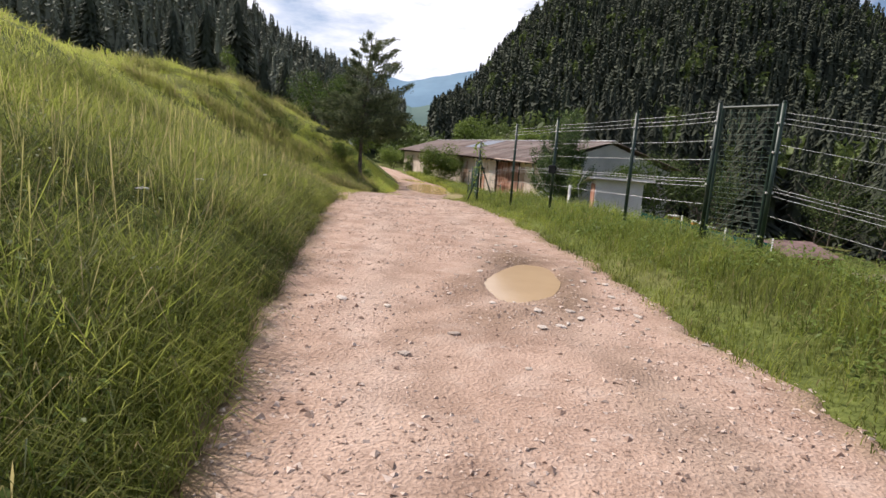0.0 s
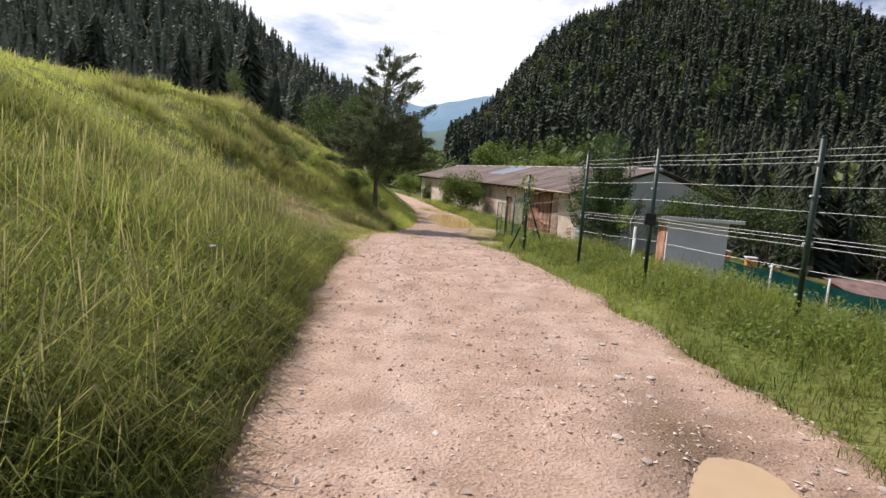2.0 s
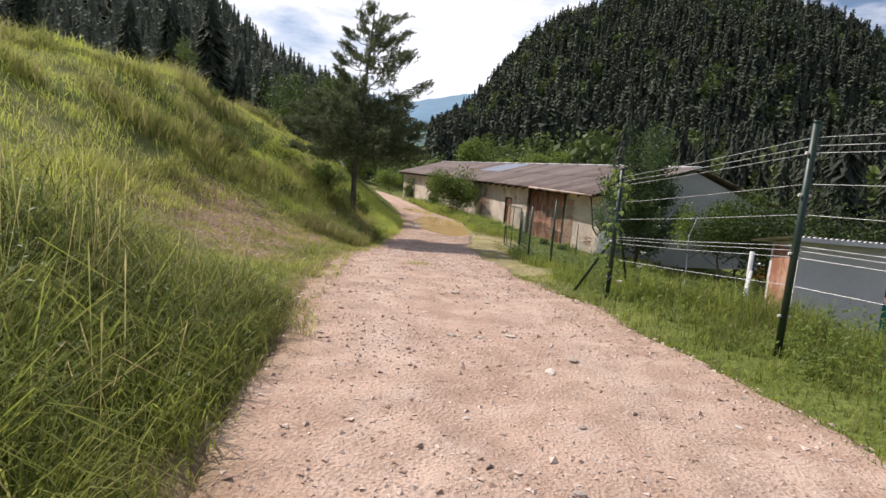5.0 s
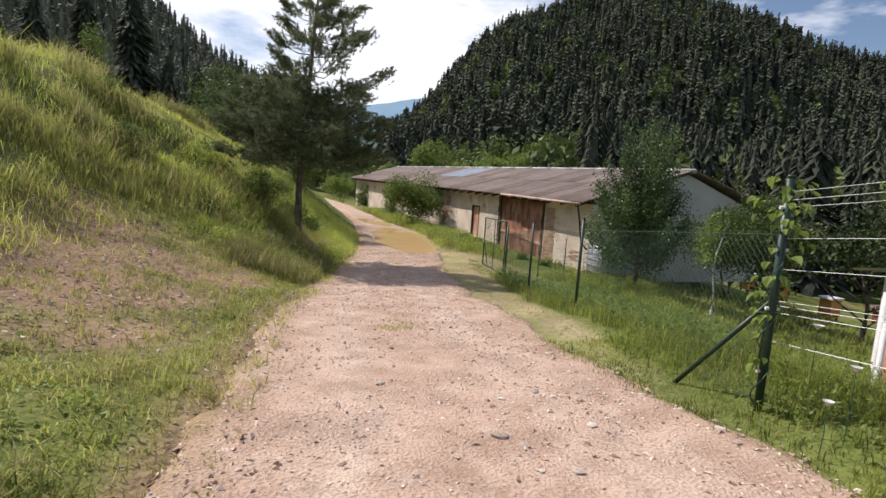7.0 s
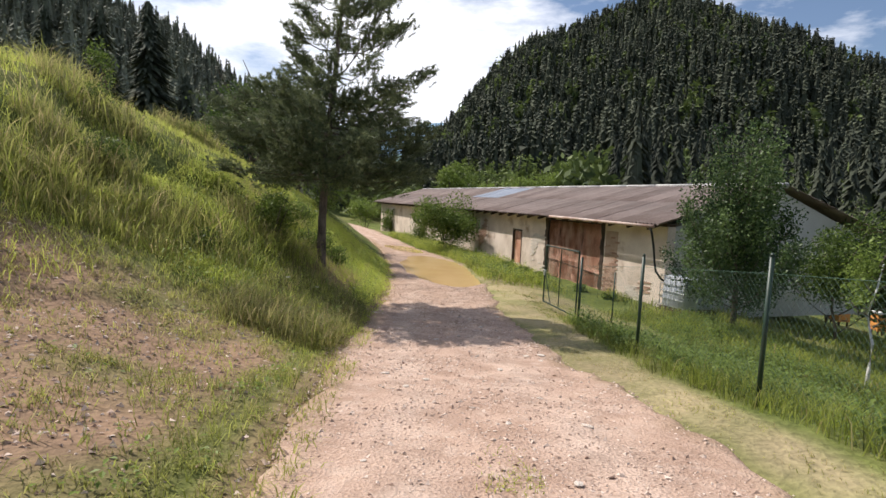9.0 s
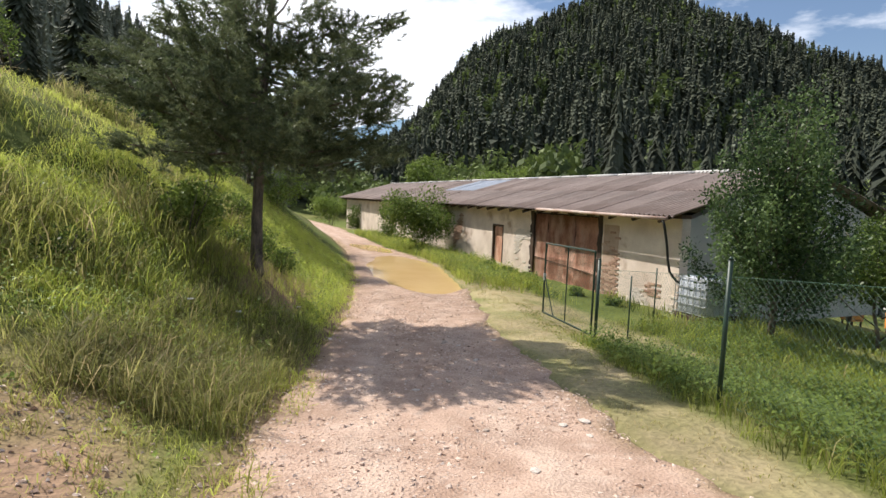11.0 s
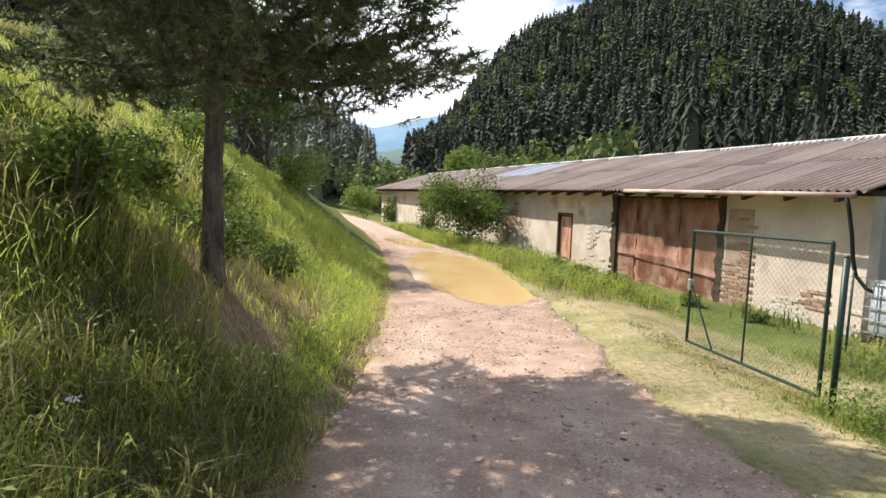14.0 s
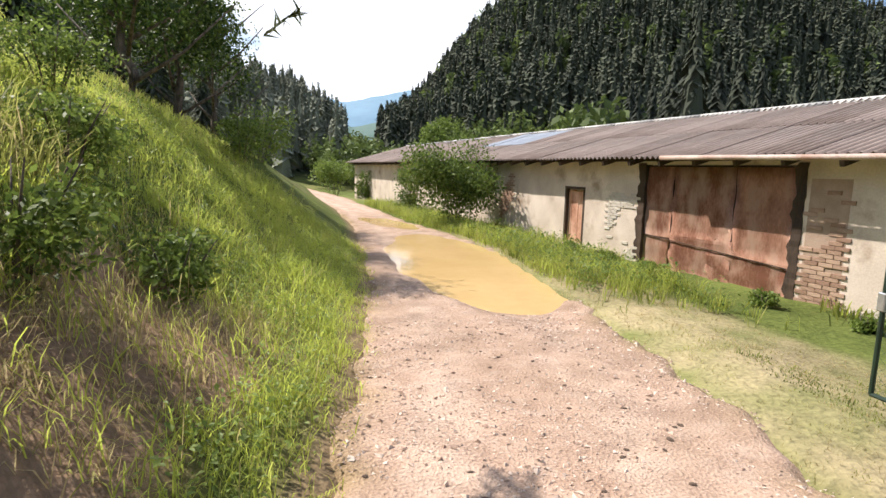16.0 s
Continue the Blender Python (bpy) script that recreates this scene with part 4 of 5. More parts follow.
for i in range(-int(1.5 / gk), n):
    for sgn in (0, 1):
        u0, u1 = i * gk, i * gk + 1.5
        c0, c1 = max(u0, 0), min(u1, gw)
        if c1 - c0 > 0.03:
            p0, p1 = (c0, (c0 - u0) / 1.5), (c1, (c1 - u0) / 1.5)
            if sgn:
                p0, p1 = (c0, 1 - p0[1]), (c1, 1 - p1[1])
            add_rod(bm, leaf_a.lerp(leaf_b, p0[0] / gw) + up * p0[1], leaf_a.lerp(leaf_b, p1[0] / gw) + up * p1[1], 0.0012, None, 3)
leaf_part("chain_link", bm, M_green_wire)
# fence going back from the gate post towards the barn corner
BACK = ((0.2, 28.9), (1.25, 30.3), (2.4, 31.9))
for x, y in BACK[1:]:
    tagged(part("fence_post", rod((x, y, land_at(x, y) - 0.15), (x, y, land_at(x, y) + 1.35), 0.018, None, 8), M_post, smooth=True), "thin dark green steel post in the grass by the barn", "post", "posts by the barn")


# ---- the pine by the road ----
def pine(base, height, seed=7):
    """A Scots pine: bare foot, a broad dense lower crown and an open top of upswept limbs."""
    g = np.random.default_rng(seed)
    ob = empty("pine_tree", pose(*base), "tall dark Scots pine with a bare lower trunk beside the road", "tree")
    trunk = [(0.0, 0, -0.25), (0.0, 0, 0.3), (0.0, 0.01, 0.9), (0.02, 0.02, 1.6), (0.09, 0.03, 3.0), (0.2, 0.05, 4.4), (0.32, 0.06, height * 0.9), (0.36, 0.08, height)]
    fine = np.linspace(-0.25, height, 60)
    tz = np.array([p[2] for p in trunk])
    tx, ty = np.array([p[0] for p in trunk]), np.array([p[1] for p in trunk])
    radius = np.interp(fine, tz, (0.135, 0.1, 0.086, 0.08, 0.066, 0.05, 0.028, 0.008))
    bm = add_tube(bmesh.new(), [(np.interp(z, tz, tx), np.interp(z, tz, ty), z) for z in fine], radius, 28)
    for vert in bm.verts:
        z = vert.co.z
        x, y = np.interp(z, tz, tx), np.interp(z, tz, ty)
        w = math.atan2(vert.co.y - y, vert.co.x - x)
        k = 1 + 0.09 * math.sin(7 * w + 2.1 * math.sin(3.1 * z)) * math.sin(5 * z + 2 * w) + 0.05 * math.sin(13 * w + 9 * z)
        vert.co.x, vert.co.y = x + (vert.co.x - x) * k, y + (vert.co.y - y) * k
    part("trunk", bm, M_bark, ob, "rough grey-brown pine bark", True)
    rows = []
    for k in range(40):
        rows.append((1.9 + 1.8 * (k / 39) ** 1.1, 2.399 * k + g.uniform(-0.3, 0.3), 0))
    for k in range(26):
        rows.append((3.75 + (height - 4.0) * (k // 4) / 6.5 + g.uniform(-0.1, 0.1), 1.571 * k + 0.8 * (k // 4) + g.uniform(-0.4, 0.4), 1))
    ns, nf, nt, cnt = [], [], [], 0
    for z, a, high in rows:
        f = (z - 1.35) / (height - 1.35)
        if high:
            reach = (1.7 * (1 - (z - 3.6) / (height - 3.5)) ** 0.7 + 0.22) * g.uniform(0.7, 1.1) * (1 + 0.32 * math.cos(a))
        else:
            reach = 2.4 * g.uniform(0.7, 1.12) * (1.08 + 0.12 * math.cos(a) + 0.14 * math.cos(a - 4.3)) * (1 - 0.25 * (z - 1.9) / 1.8)
        x, y = np.interp(z, tz, tx), np.interp(z, tz, ty)
        lift = g.uniform(0.3, 0.6) if high else g.uniform(0.02, 0.26)
        pts = []
        for q in (0, 0.35, 0.7, 1.0):
            pts.append((x + reach * q * math.cos(a + 0.2 * q), y + reach * q * math.sin(a + 0.2 * q), z + reach * (lift * q * q - 0.05 * math.sin(3 * q))))
        part("limb", add_tube(bmesh.new(), pts, (0.034 * (1 - 0.7 * f), 0.024 * (1 - 0.7 * f), 0.014 * (1 - 0.6 * f), 0.005), 6), M_bark, ob, smooth=True)
        pts = np.array(pts)
        twigs = int((24 + 30 * reach) if high else (27 + 44 * reach))
        for _ in range(twigs):
            q = g.uniform(0.3 if high else 0.2, 1.0) ** (0.6 if high else 0.75)
            p = np.array([np.interp(q, (0, 0.35, 0.7, 1), pts[:, j]) for j in range(3)])
            side = g.normal(0, 1, 3) * (0.13 * reach * (1.15 - q) + 0.07)
            side[2] = abs(side[2]) * 0.5 if high else side[2] * 0.6
            p = p + side
            d = np.array((math.cos(a), math.sin(a), 0.6 if high else 0.3)) + g.normal(0, 0.45, 3)
            d /= np.linalg.norm(d)
            m = 44
            w = d * g.uniform(0.15, 0.9, (m, 1)) + g.normal(0, 0.6, (m, 3))
            w /= np.linalg.norm(w, axis=1)[:, None]
            ln = g.uniform(0.05, 0.1, (m, 1))
            root = p + d * g.uniform(-0.1, 0.12, (m, 1))
            u = np.cross(w, g.normal(0, 1, (m, 3)))
            u /= np.linalg.norm(u, axis=1)[:, None] + 1e-9
            ns.append(np.stack((root - u * 0.0068, root + u * 0.0068, root + w * ln), 1).reshape(-1, 3))
            nf.append(np.arange(m * 3).reshape(-1, 3) + cnt)
            # needle tone rises with height in the crown
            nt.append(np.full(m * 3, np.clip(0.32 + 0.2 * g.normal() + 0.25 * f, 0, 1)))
            cnt += m * 3
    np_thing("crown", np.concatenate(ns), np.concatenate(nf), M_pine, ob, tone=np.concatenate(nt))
    return ob


pine((-5.91, 28.1, land_at(-5.91, 28.1)), 6.75 - land_at(-5.91, 28.1))


# ---- broadleaf trees and bushes ----
def at_land(x, y, sink=0.05):
    return (x, y, land_at(x, y) - sink)


def pear_tree(base, height, width, seed):
    """A young pear: a slim trunk, steep limbs that end in upright tips, leaves in sprays along them."""
    g = np.random.default_rng(seed)
    ob = empty("pear_tree", pose(*base), "leafy pear tree with slim trunk and upright tips", "tree")
    part("trunk", add_tube(bmesh.new(), ((0, 0, -0.1), (0.03, 0, 0.7), (0.0, 0.04, 1.8), (0.03, 0.0, height * 0.6), (0, 0, height * 0.93)), (0.085, 0.07, 0.06, 0.035, 0.01), 9), M_bark, ob, smooth=True)
    pts, tones = [], []
    for k in range(46):
        f = k / 45
        z = 0.55 + (height * 0.72 - 0.55) * f
        a = 2.399 * k + g.uniform(-0.4, 0.4)
        out = width * 0.5 * (1.0 - 0.62 * f ** 1.4) * g.uniform(0.55, 1.08)
        rise = g.uniform(0.55, 1.05) + (height * 0.2 * f) + 0.5 * (f < 0.3)
        way = np.array([(q * out * math.cos(a), q * out * math.sin(a), z + rise * q ** 1.7) for q in (0, 0.35, 0.7, 1.0)])
        part("limb", add_tube(bmesh.new(), [tuple(p) for p in way], (0.024, 0.017, 0.01, 0.004), 5), M_bark, ob, smooth=True)
        m = int(260 + 330 * out)
        q = g.uniform(0.15, 1.06, m) ** 0.75
        p = np.stack([np.interp(q, (0, 0.35, 0.7, 1.0), way[:, j]) for j in range(3)], 1)
        p += g.normal(0, 1, (m, 3)) * (0.24 - 0.13 * np.minimum(q, 1))[:, None]
        p[:, 2] += np.maximum(q - 0.85, 0) * g.uniform(0, 2.2, m)
        pts.append(p)
        # leaf tone rises from limb root to tip
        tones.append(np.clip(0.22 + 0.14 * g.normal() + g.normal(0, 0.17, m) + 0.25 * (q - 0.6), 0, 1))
    p, t = np.concatenate(pts), np.concatenate(tones)
    n = len(p)
    a, b = g.normal(0, 1, (n, 3)), g.normal(0, 1, (n, 3))
    a /= np.linalg.norm(a, axis=1)[:, None]
    b -= a * (a * b).sum(1)[:, None]
    b /= np.linalg.norm(b, axis=1)[:, None]
    sz = g.uniform(0.03, 0.055, (n, 1))
    v = np.stack((p - a * sz, p + b * sz * 0.55, p + a * sz, p - b * sz * 0.55), 1).reshape(-1, 3)
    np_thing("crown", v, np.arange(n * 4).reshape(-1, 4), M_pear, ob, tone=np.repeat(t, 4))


pear_tree(at_land(4.45, 30.6), 4.75, 3.7, 3)
trunk_tree("bank_tree", at_land(-10.6, 37.6), 4.6, 5.4, 0.3, 7000, "dark broad bushy tree on top of the bank", lobes=14, leaf=0.085, trunk_r=0.12, seed=4, tone=0.14)
trunk_tree("bank_tree", at_land(-13.2, 41.5), 4.6, 5.5, 0.4, 4500, "dark broad bushy tree on top of the bank", lobes=12, leaf=0.1, trunk_r=0.12, seed=5, tone=0.14)
trunk_tree("bank_tree", at_land(-11.9, 44.5), 5.6, 4.6, 0.3, 6000, "dark broad bushy tree on top of the bank", lobes=12, leaf=0.09, trunk_r=0.12, seed=15, tone=0.14)
trunk_tree("bank_tree", at_land(-11.2, 40.6), 5.2, 4.4, 0.3, 6000, "dark broad bushy tree on top of the bank", lobes=12, leaf=0.09, trunk_r=0.12, seed=16, tone=0.14)
trunk_tree("young_tree", at_land(-18.7, 38.9), 3.6, 2.0, 1.3, 900, "thin young tree on the grassy slope", lobes=6, leaf=0.08, trunk_r=0.05, seed=6, tone=0.5)
trunk_tree("young_tree", at_land(4.9, 26.2), 3.2, 1.6, 1.3, 900, "slim young fruit tree with a whitewashed trunk", lobes=6, leaf=0.06, trunk_r=0.035, seed=7, bark=M_white, tone=0.75)
trunk_tree("young_tree", at_land(8.3, 32.4), 4.6, 4.3, 0.4, 10000, "small garden fruit tree beside the barn", lobes=8, leaf=0.07, trunk_r=0.05, seed=8, tone=0.25)
GARDEN = ((11.5, 30, 4.6, 4.2), (28, 42, 7, 6), (13.5, 45, 6, 5), (18, 47, 7, 6), (25.5, 44, 7, 6), (10.5, 36.5, 4.6, 3.8), (26, 47, 9, 7), (32, 47, 9, 7), (37, 43, 9, 7), (35, 37, 8, 6), (41, 35, 9, 7), (20, 51, 8, 7), (14.5, 51, 7, 6), (29, 53, 9, 7), (9.6, 31.6, 4.2, 3.6))
for i, (x, y, h, w) in enumerate(GARDEN):
    trunk_tree("garden_tree", at_land(x, y), h, w, 0.5, 2000, "dense dark green fruit tree in the lower garden", mat=M_far_leaf, lobes=9, leaf=0.12, trunk_r=0.09, seed=20 + i, group="garden trees", tone=0.12 + 0.1 * (i % 3))
trunk_tree("round_tree", at_land(-6.0, 92, 0.5), 10.3, 7.5, 0.8, 7000, "round dark broadleaf tree in the valley", lobes=9, leaf=0.22, trunk_r=0.2, seed=50, tone=0.75)
for i, (x, y, w) in enumerate(((-1.5, 96, 9), (4.5, 98, 9), (11, 103, 9))):
    trunk_tree("valley_bush", at_land(x, y, 0.5), 7.6, w, 0.4, 5000, "pale green rounded willow bush in the valley", lobes=8, leaf=0.24, trunk_r=0.2, seed=60 + i, group="valley bushes", tone=1.0)


def bush(name, place, height, width, leaves, label, seed, leaf=0.05, tone=0.4, mat=M_leaf, category="bush", group=""):
    g = np.random.default_rng(seed)
    ob = empty(name, pose(*at_land(*place)), label, category, group)
    for k in range(7):
        a = k * 0.9 + g.uniform(0, 0.5)
        way = ((0.04 * math.cos(a), 0.04 * math.sin(a), -0.1), (width * 0.14 * math.cos(a), width * 0.14 * math.sin(a), height * 0.4), (width * 0.26 * math.cos(a), width * 0.26 * math.sin(a), height * 0.75))
        part("stem", add_tube(bmesh.new(), way, (0.014, 0.01, 0.004), 5), M_bark, ob, smooth=True)
    v, f = leafy_shape(leaves, g, 12, leaf * 0.7, (width, width, height * 1.1))
    v[:, 2] = np.maximum(v[:, 2] - 0.1 * height, 0.01)
    np_thing("foliage", v, f, mat, ob, tone=np.repeat(np.clip(tone + g.normal(0, 0.2, leaves), 0, 1), 4))
    return ob


bush("bush", (-4.0, 46.9), 4.3, 4.6, 11000, "dense green elder bush against the barn wall", 31, 0.095, 0.5, group="bushes by the barn")
bush("bush", (-6.1, 52.4), 2.2, 2.4, 2400, "low green bush on the verge near the barn", 32, 0.085, 0.45, group="bushes by the barn")
bush("bush", (-12.8, 67.5), 3.6, 4.2, 3000, "rounded green bush at the bend of the road", 33, 0.12, 0.8, group="bushes by the barn")
bush("bush", (-10.2, 66.0), 2.6, 3.2, 2000, "rounded green bush at the bend of the road", 34, 0.12, 0.5, group="bushes by the barn")
bush("bush", (-6.85, 27.5), 1.15, 1.5, 3600, "dark leafy shrub on the grassy bank", 35, 0.055, 0.75, group="shrubs on the bank")
bush("bush", (-7.6, 29.6), 0.9, 1.4, 2000, "dark leafy shrub on the grassy bank", 36, 0.055, 0.45, group="shrubs on the bank")
for i, (x, y, h, w, t) in enumerate(((-6.5, 29.3, 0.95, 1.5, 0.3), (-6.3, 30.7, 0.7, 1.4, 0.35), (-7.5, 31.2, 0.9, 1.6, 0.4), (-8.6, 32.6, 1.1, 1.8, 0.35))):
    bush("scrub", (x, y), h, w, 2000, "low tangled scrub with small dull leaves on the bank", 140 + i, 0.045, t + 0.22, category="bush", group="scrub on the bank")
bush("bush", (-10.0, 43.3), 2.3, 3.0, 3000, "grey-green willow shrub on the bank", 39, 0.07, 1.0, group="shrubs on the bank")
bush("bush", (-9.3, 40.0), 1.4, 1.8, 1300, "grey-green willow shrub on the bank", 40, 0.07, 0.6, group="shrubs on the bank")
for i, (x, y, h, w) in enumerate(((-9.4, 25.6, 0.7, 1.5), (-11, 27.6, 0.7, 1.7), (-11.5, 33.0, 0.8, 1.8), (-7.2, 25.2, 0.6, 1.1))):
    bush("weed_clump", (x, y), h, w, 1500, "dark clump of tall weeds on the grassy slope", 70 + i, 0.04, 0.35, category="weeds", group="weed clumps on the slope")
for i, (x, y, h) in enumerate(((0.35, 37.9, 0.55), (-0.35, 39.3, 0.5), (-0.9, 40.6, 0.5), (1.4, 35.6, 0.4), (2.1, 34.1, 0.35))):
    bush("nettles", (x, y), h, h * 1.6, 700, "patch of bright green nettles at the barn wall", 90 + i, 0.06, 0.7, category="weeds", group="nettles at the barn")


def climbing_vine(x, y, height, count, seed):
    """A vine wound round the corner post, each leaf a folded heart."""
    g = random.Random(seed)
    ob = empty("climbing_vine", pose(x, y, land_at(x, y)), "leafy vine climbing the corner fence post", "vine")
    way = [(0.05 * math.cos(1.1 * k), 0.05 * math.sin(1.1 * k), -0.05 + height * k / 24) for k in range(25)]
    part("stem", add_tube(bmesh.new(), way, [0.007 - 0.0002 * k for k in range(25)], 5), M_green_wire, ob, smooth=True)
    kinds = []
    for k in range(3):
        bm = bmesh.new()
        rim = [bm.verts.new((u * 0.1, w * 0.1, z * 0.1)) for u, w, z in ((0, 0, 0), (0.3, 0.48, 0.1), (0.75, 0.36, 0.06), (1.15, 0, -0.2 - 0.1 * k), (0.75, -0.36, 0.06), (0.3, -0.48, 0.1))]
        bm.faces.new((rim[0], rim[3], rim[2], rim[1]))
        bm.faces.new((rim[0], rim[5], rim[4], rim[3]))
        me = bpy.data.meshes.new("leaf")
        bm.to_mesh(me)
        bm.free()
        me.materials.append(M_leaf)
        value(me, "tone", [0.75 + 0.12 * k] * 6)
        kinds.append(me)
    for k in range(count):
        z = height * (1 - g.random() ** 1.6 * 0.8)
        a = g.uniform(0, 6.28)
        r = g.uniform(0.03, 0.16) * (1.2 if z > height * 0.5 else 0.8)
        leaf = new("leaf", kinds[k % 3])
        leaf.parent = ob
        leaf.matrix_basis = pose(r * math.cos(a), r * math.sin(a), z, g.uniform(-30, 30), g.uniform(15, 70), math.degrees(a)) @ Matrix.Scale(g.uniform(0.45, 0.85), 4)


climbing_vine(FENCE[6][0] - 0.02, FENCE[6][1], 1.75, 80, 99)


# ---- garden things ----
def hut(name, x, y, turn, wide, deep, h_front, h_back, wall, roof, label, over=0.15, door_mat=None, board=0.0, category="shed", dz=0.0, edge=None):
    z = land_at(x, y) - 0.1 + dz
    ob = empty(name, pose(x, y, z, 0, 0, turn), label, category)
    # mono-pitch: front edge (low y) and back edge heights
    if board:
        n = int(wide / board)
        for k in range(n):
            part("board", box(-wide / 2 + k * wide / n, -deep / 2 - 0.012, 0, -wide / 2 + (k + 1) * wide / n - 0.008, -deep / 2 + 0.012, h_front - 0.01, 0.003), wall, ob)
        n = int(deep / board)
        for k in range(n):
            part("board", box(-wide / 2 - 0.026, -deep / 2 + k * deep / n, 0, -wide / 2 - 0.002, -deep / 2 + (k + 1) * deep / n - 0.008, h_front - 0.01, 0.003), wall, ob)
    bm = bmesh.new()
    pts = [(-deep / 2 + 0.013, 0), (deep / 2, 0), (deep / 2, h_back), (-deep / 2 + 0.013, h_front)]
    a, b = [bm.verts.new((-wide / 2, p, q)) for p, q in pts], [bm.verts.new((wide / 2, p, q)) for p, q in pts]
    bm.faces.new(a)
    bm.faces.new(list(reversed(b)))
    for i in range(4):
        bm.faces.new((a[i], b[i], b[(i + 1) % 4], a[(i + 1) % 4]))
    bmesh.ops.recalc_face_normals(bm, faces=bm.faces)
    part("body", bm, wall, ob)
    ang = math.atan2(h_back - h_front, deep)
    n = int((wide + 2 * over) / 0.09) * 6
    pts, fs = [], []
    length = (deep + 2 * over) / math.cos(ang)
    for k in range(2):
        for i in range(n + 1):
            u = -wide / 2 - over + (wide + 2 * over) * i / n
            pts.append((u, (k * length - over) * math.cos(ang) - deep / 2, h_front + 0.03 + (k * length - over) * math.sin(ang) + 0.016 * math.cos(2 * math.pi * i / 6)))
    fs = [(i, i + 1, n + 2 + i, n + 1 + i) for i in range(n)]
    r = np_thing("roof", pts, fs, roof, ob, smooth=True)
    part("eaves_board", box(-wide / 2 - over, -deep / 2 - over, h_front - 0.06 - over * math.sin(ang), wide / 2 + over, -deep / 2 - over + 0.025, h_front + 0.02 - over * math.sin(ang), 0.004), edge or wall, ob)
    if door_mat:
        d = part("door", box(-wide / 2 - 0.03, -deep / 2 + 0.12, 0.1, -wide / 2 - 0.004, -deep / 2 + 0.86, h_front - 0.2, 0.005), door_mat, ob, "rusty red-brown door")
        part("handle", box(-wide / 2 - 0.06, -deep / 2 + 0.74, 0.95, -wide / 2 - 0.032, -deep / 2 + 0.78, 1.1, 0.004), M_steel, d)
    return ob


shed_h = 0.78 - (land_at(5.55, 20.2) - 0.1)
hut("garden_shed", 5.4, 20.2, 1, 1.55, 1.0, shed_h, shed_h - 0.16, M_shed, M_roof_pale, "small grey garden shed with a rusty side door", 0.28, M_rust)
hut("wooden_cabin", 20.8, 38.5, 12, 3.2, 2.4, 1.7, 2.2, M_cabin, M_cabin_roof, "red-brown board cabin with a felt roof", 0.3, board=0.14, dz=-1.1)
hut("garden_house", 17.4, 26.4, 20, 4.5, 4.0, 1.9, 1.3, M_shed, M_roof, "pale grey garden house with a rusty orange roof edge", 0.4, dz=-0.75, edge=M_rust)

nx0, ny0, nx1, ny1 = 6.6, 21.6, 10.8, 20.4
net = empty("shade_net_screen", pose(nx0, ny0, land_at(nx0, ny0)), "teal shade net stretched between white posts", "screen")
cols = 24
pts, fs = [], []
for i in range(cols + 1):
    u = i / cols
    x, y = (nx1 - nx0) * u, (ny1 - ny0) * u
    z = land_at(nx0 + x, ny0 + y) - land_at(nx0, ny0)
    for k in range(4):
        pts.append((x + 0.03 * math.sin(i * 1.3 + k), y + 0.03 * math.cos(i * 0.9), z + 0.05 + k * 0.5 - 0.03 * math.sin(math.pi * (u * 3 % 1)) * (k == 3)))
for i in range(cols):
    for k in range(3):
        fs.append((i * 4 + k, i * 4 + 4 + k, i * 4 + 5 + k, i * 4 + 1 + k))
np_thing("net", pts, fs, M_net, net, smooth=True)
for u in (0.0, 0.33, 0.66, 1.0):
    x, y = (nx1 - nx0) * u, (ny1 - ny0) * u - 0.06
    z = land_at(nx0 + x, ny0 + y) - land_at(nx0, ny0)
    part("post", rod((x, y, z - 0.1), (x, y, z + 1.75), 0.035, 0.03, 8), M_white, net, smooth=True)


def white_post(x, y, h, r, lean=0.0, label="short whitewashed garden post", turn=0.0):
    z = land_at(x, y)
    bm = rod((0, 0, -0.12), (lean * math.cos(turn), lean * math.sin(turn), h), r, r * 0.85, 8)
    ob = part("garden_post", bm, M_white, smooth=True)
    ob.location = (x, y, z)
    tagged(ob, label, "post", "white garden posts")


white_post(3.75, 19.5, 0.48 - land_at(3.75, 19.5) + 0.05, 0.05, label="white concrete post beside the fence")
white_post(3.55, 19.2, 0.2 - land_at(3.55, 19.2), 0.035, 0.35, "slanting white strut against the post", 0.9)
for i in range(7):
    white_post(8.6 + 0.8 * i, 19.0 - 0.75 * i, 1.15, 0.035)

# water tank in its cage, at the barn's gable
tb = barn_place(-8.12, 0.3)
tank = empty("water_tank", Matrix.Translation((tb.x, tb.y, land_at(tb.x, tb.y) - 0.03)) @ Matrix.Rotation(math.atan2(BARN_M[1][0], BARN_M[0][0]) + math.pi / 2, 4, "Z"), "white plastic water tank in a galvanised cage on a pallet", "tank")
part("tank_body", box(-0.57, -0.47, 0.16, 0.57, 0.47, 1.1, 0.07), M_tank, tank, "bluish white plastic container", True)
part("cap", rod((0, 0, 1.1), (0, 0, 1.15), 0.11, 0.1, 16), M_hose, tank)
part("pallet", box(-0.6, -0.5, 0.0, 0.6, 0.5, 0.14, 0.01), M_dark_wood, tank)
for k in range(5):
    z = 0.2 + k * 0.22
    for p, q in (((-0.6, -0.5), (0.6, -0.5)), ((0.6, -0.5), (0.6, 0.5)), ((0.6, 0.5), (-0.6, 0.5)), ((-0.6, 0.5), (-0.6, -0.5))):
        part("cage_bar", rod((*p, z), (*q, z), 0.011, None, 6), M_steel, tank)
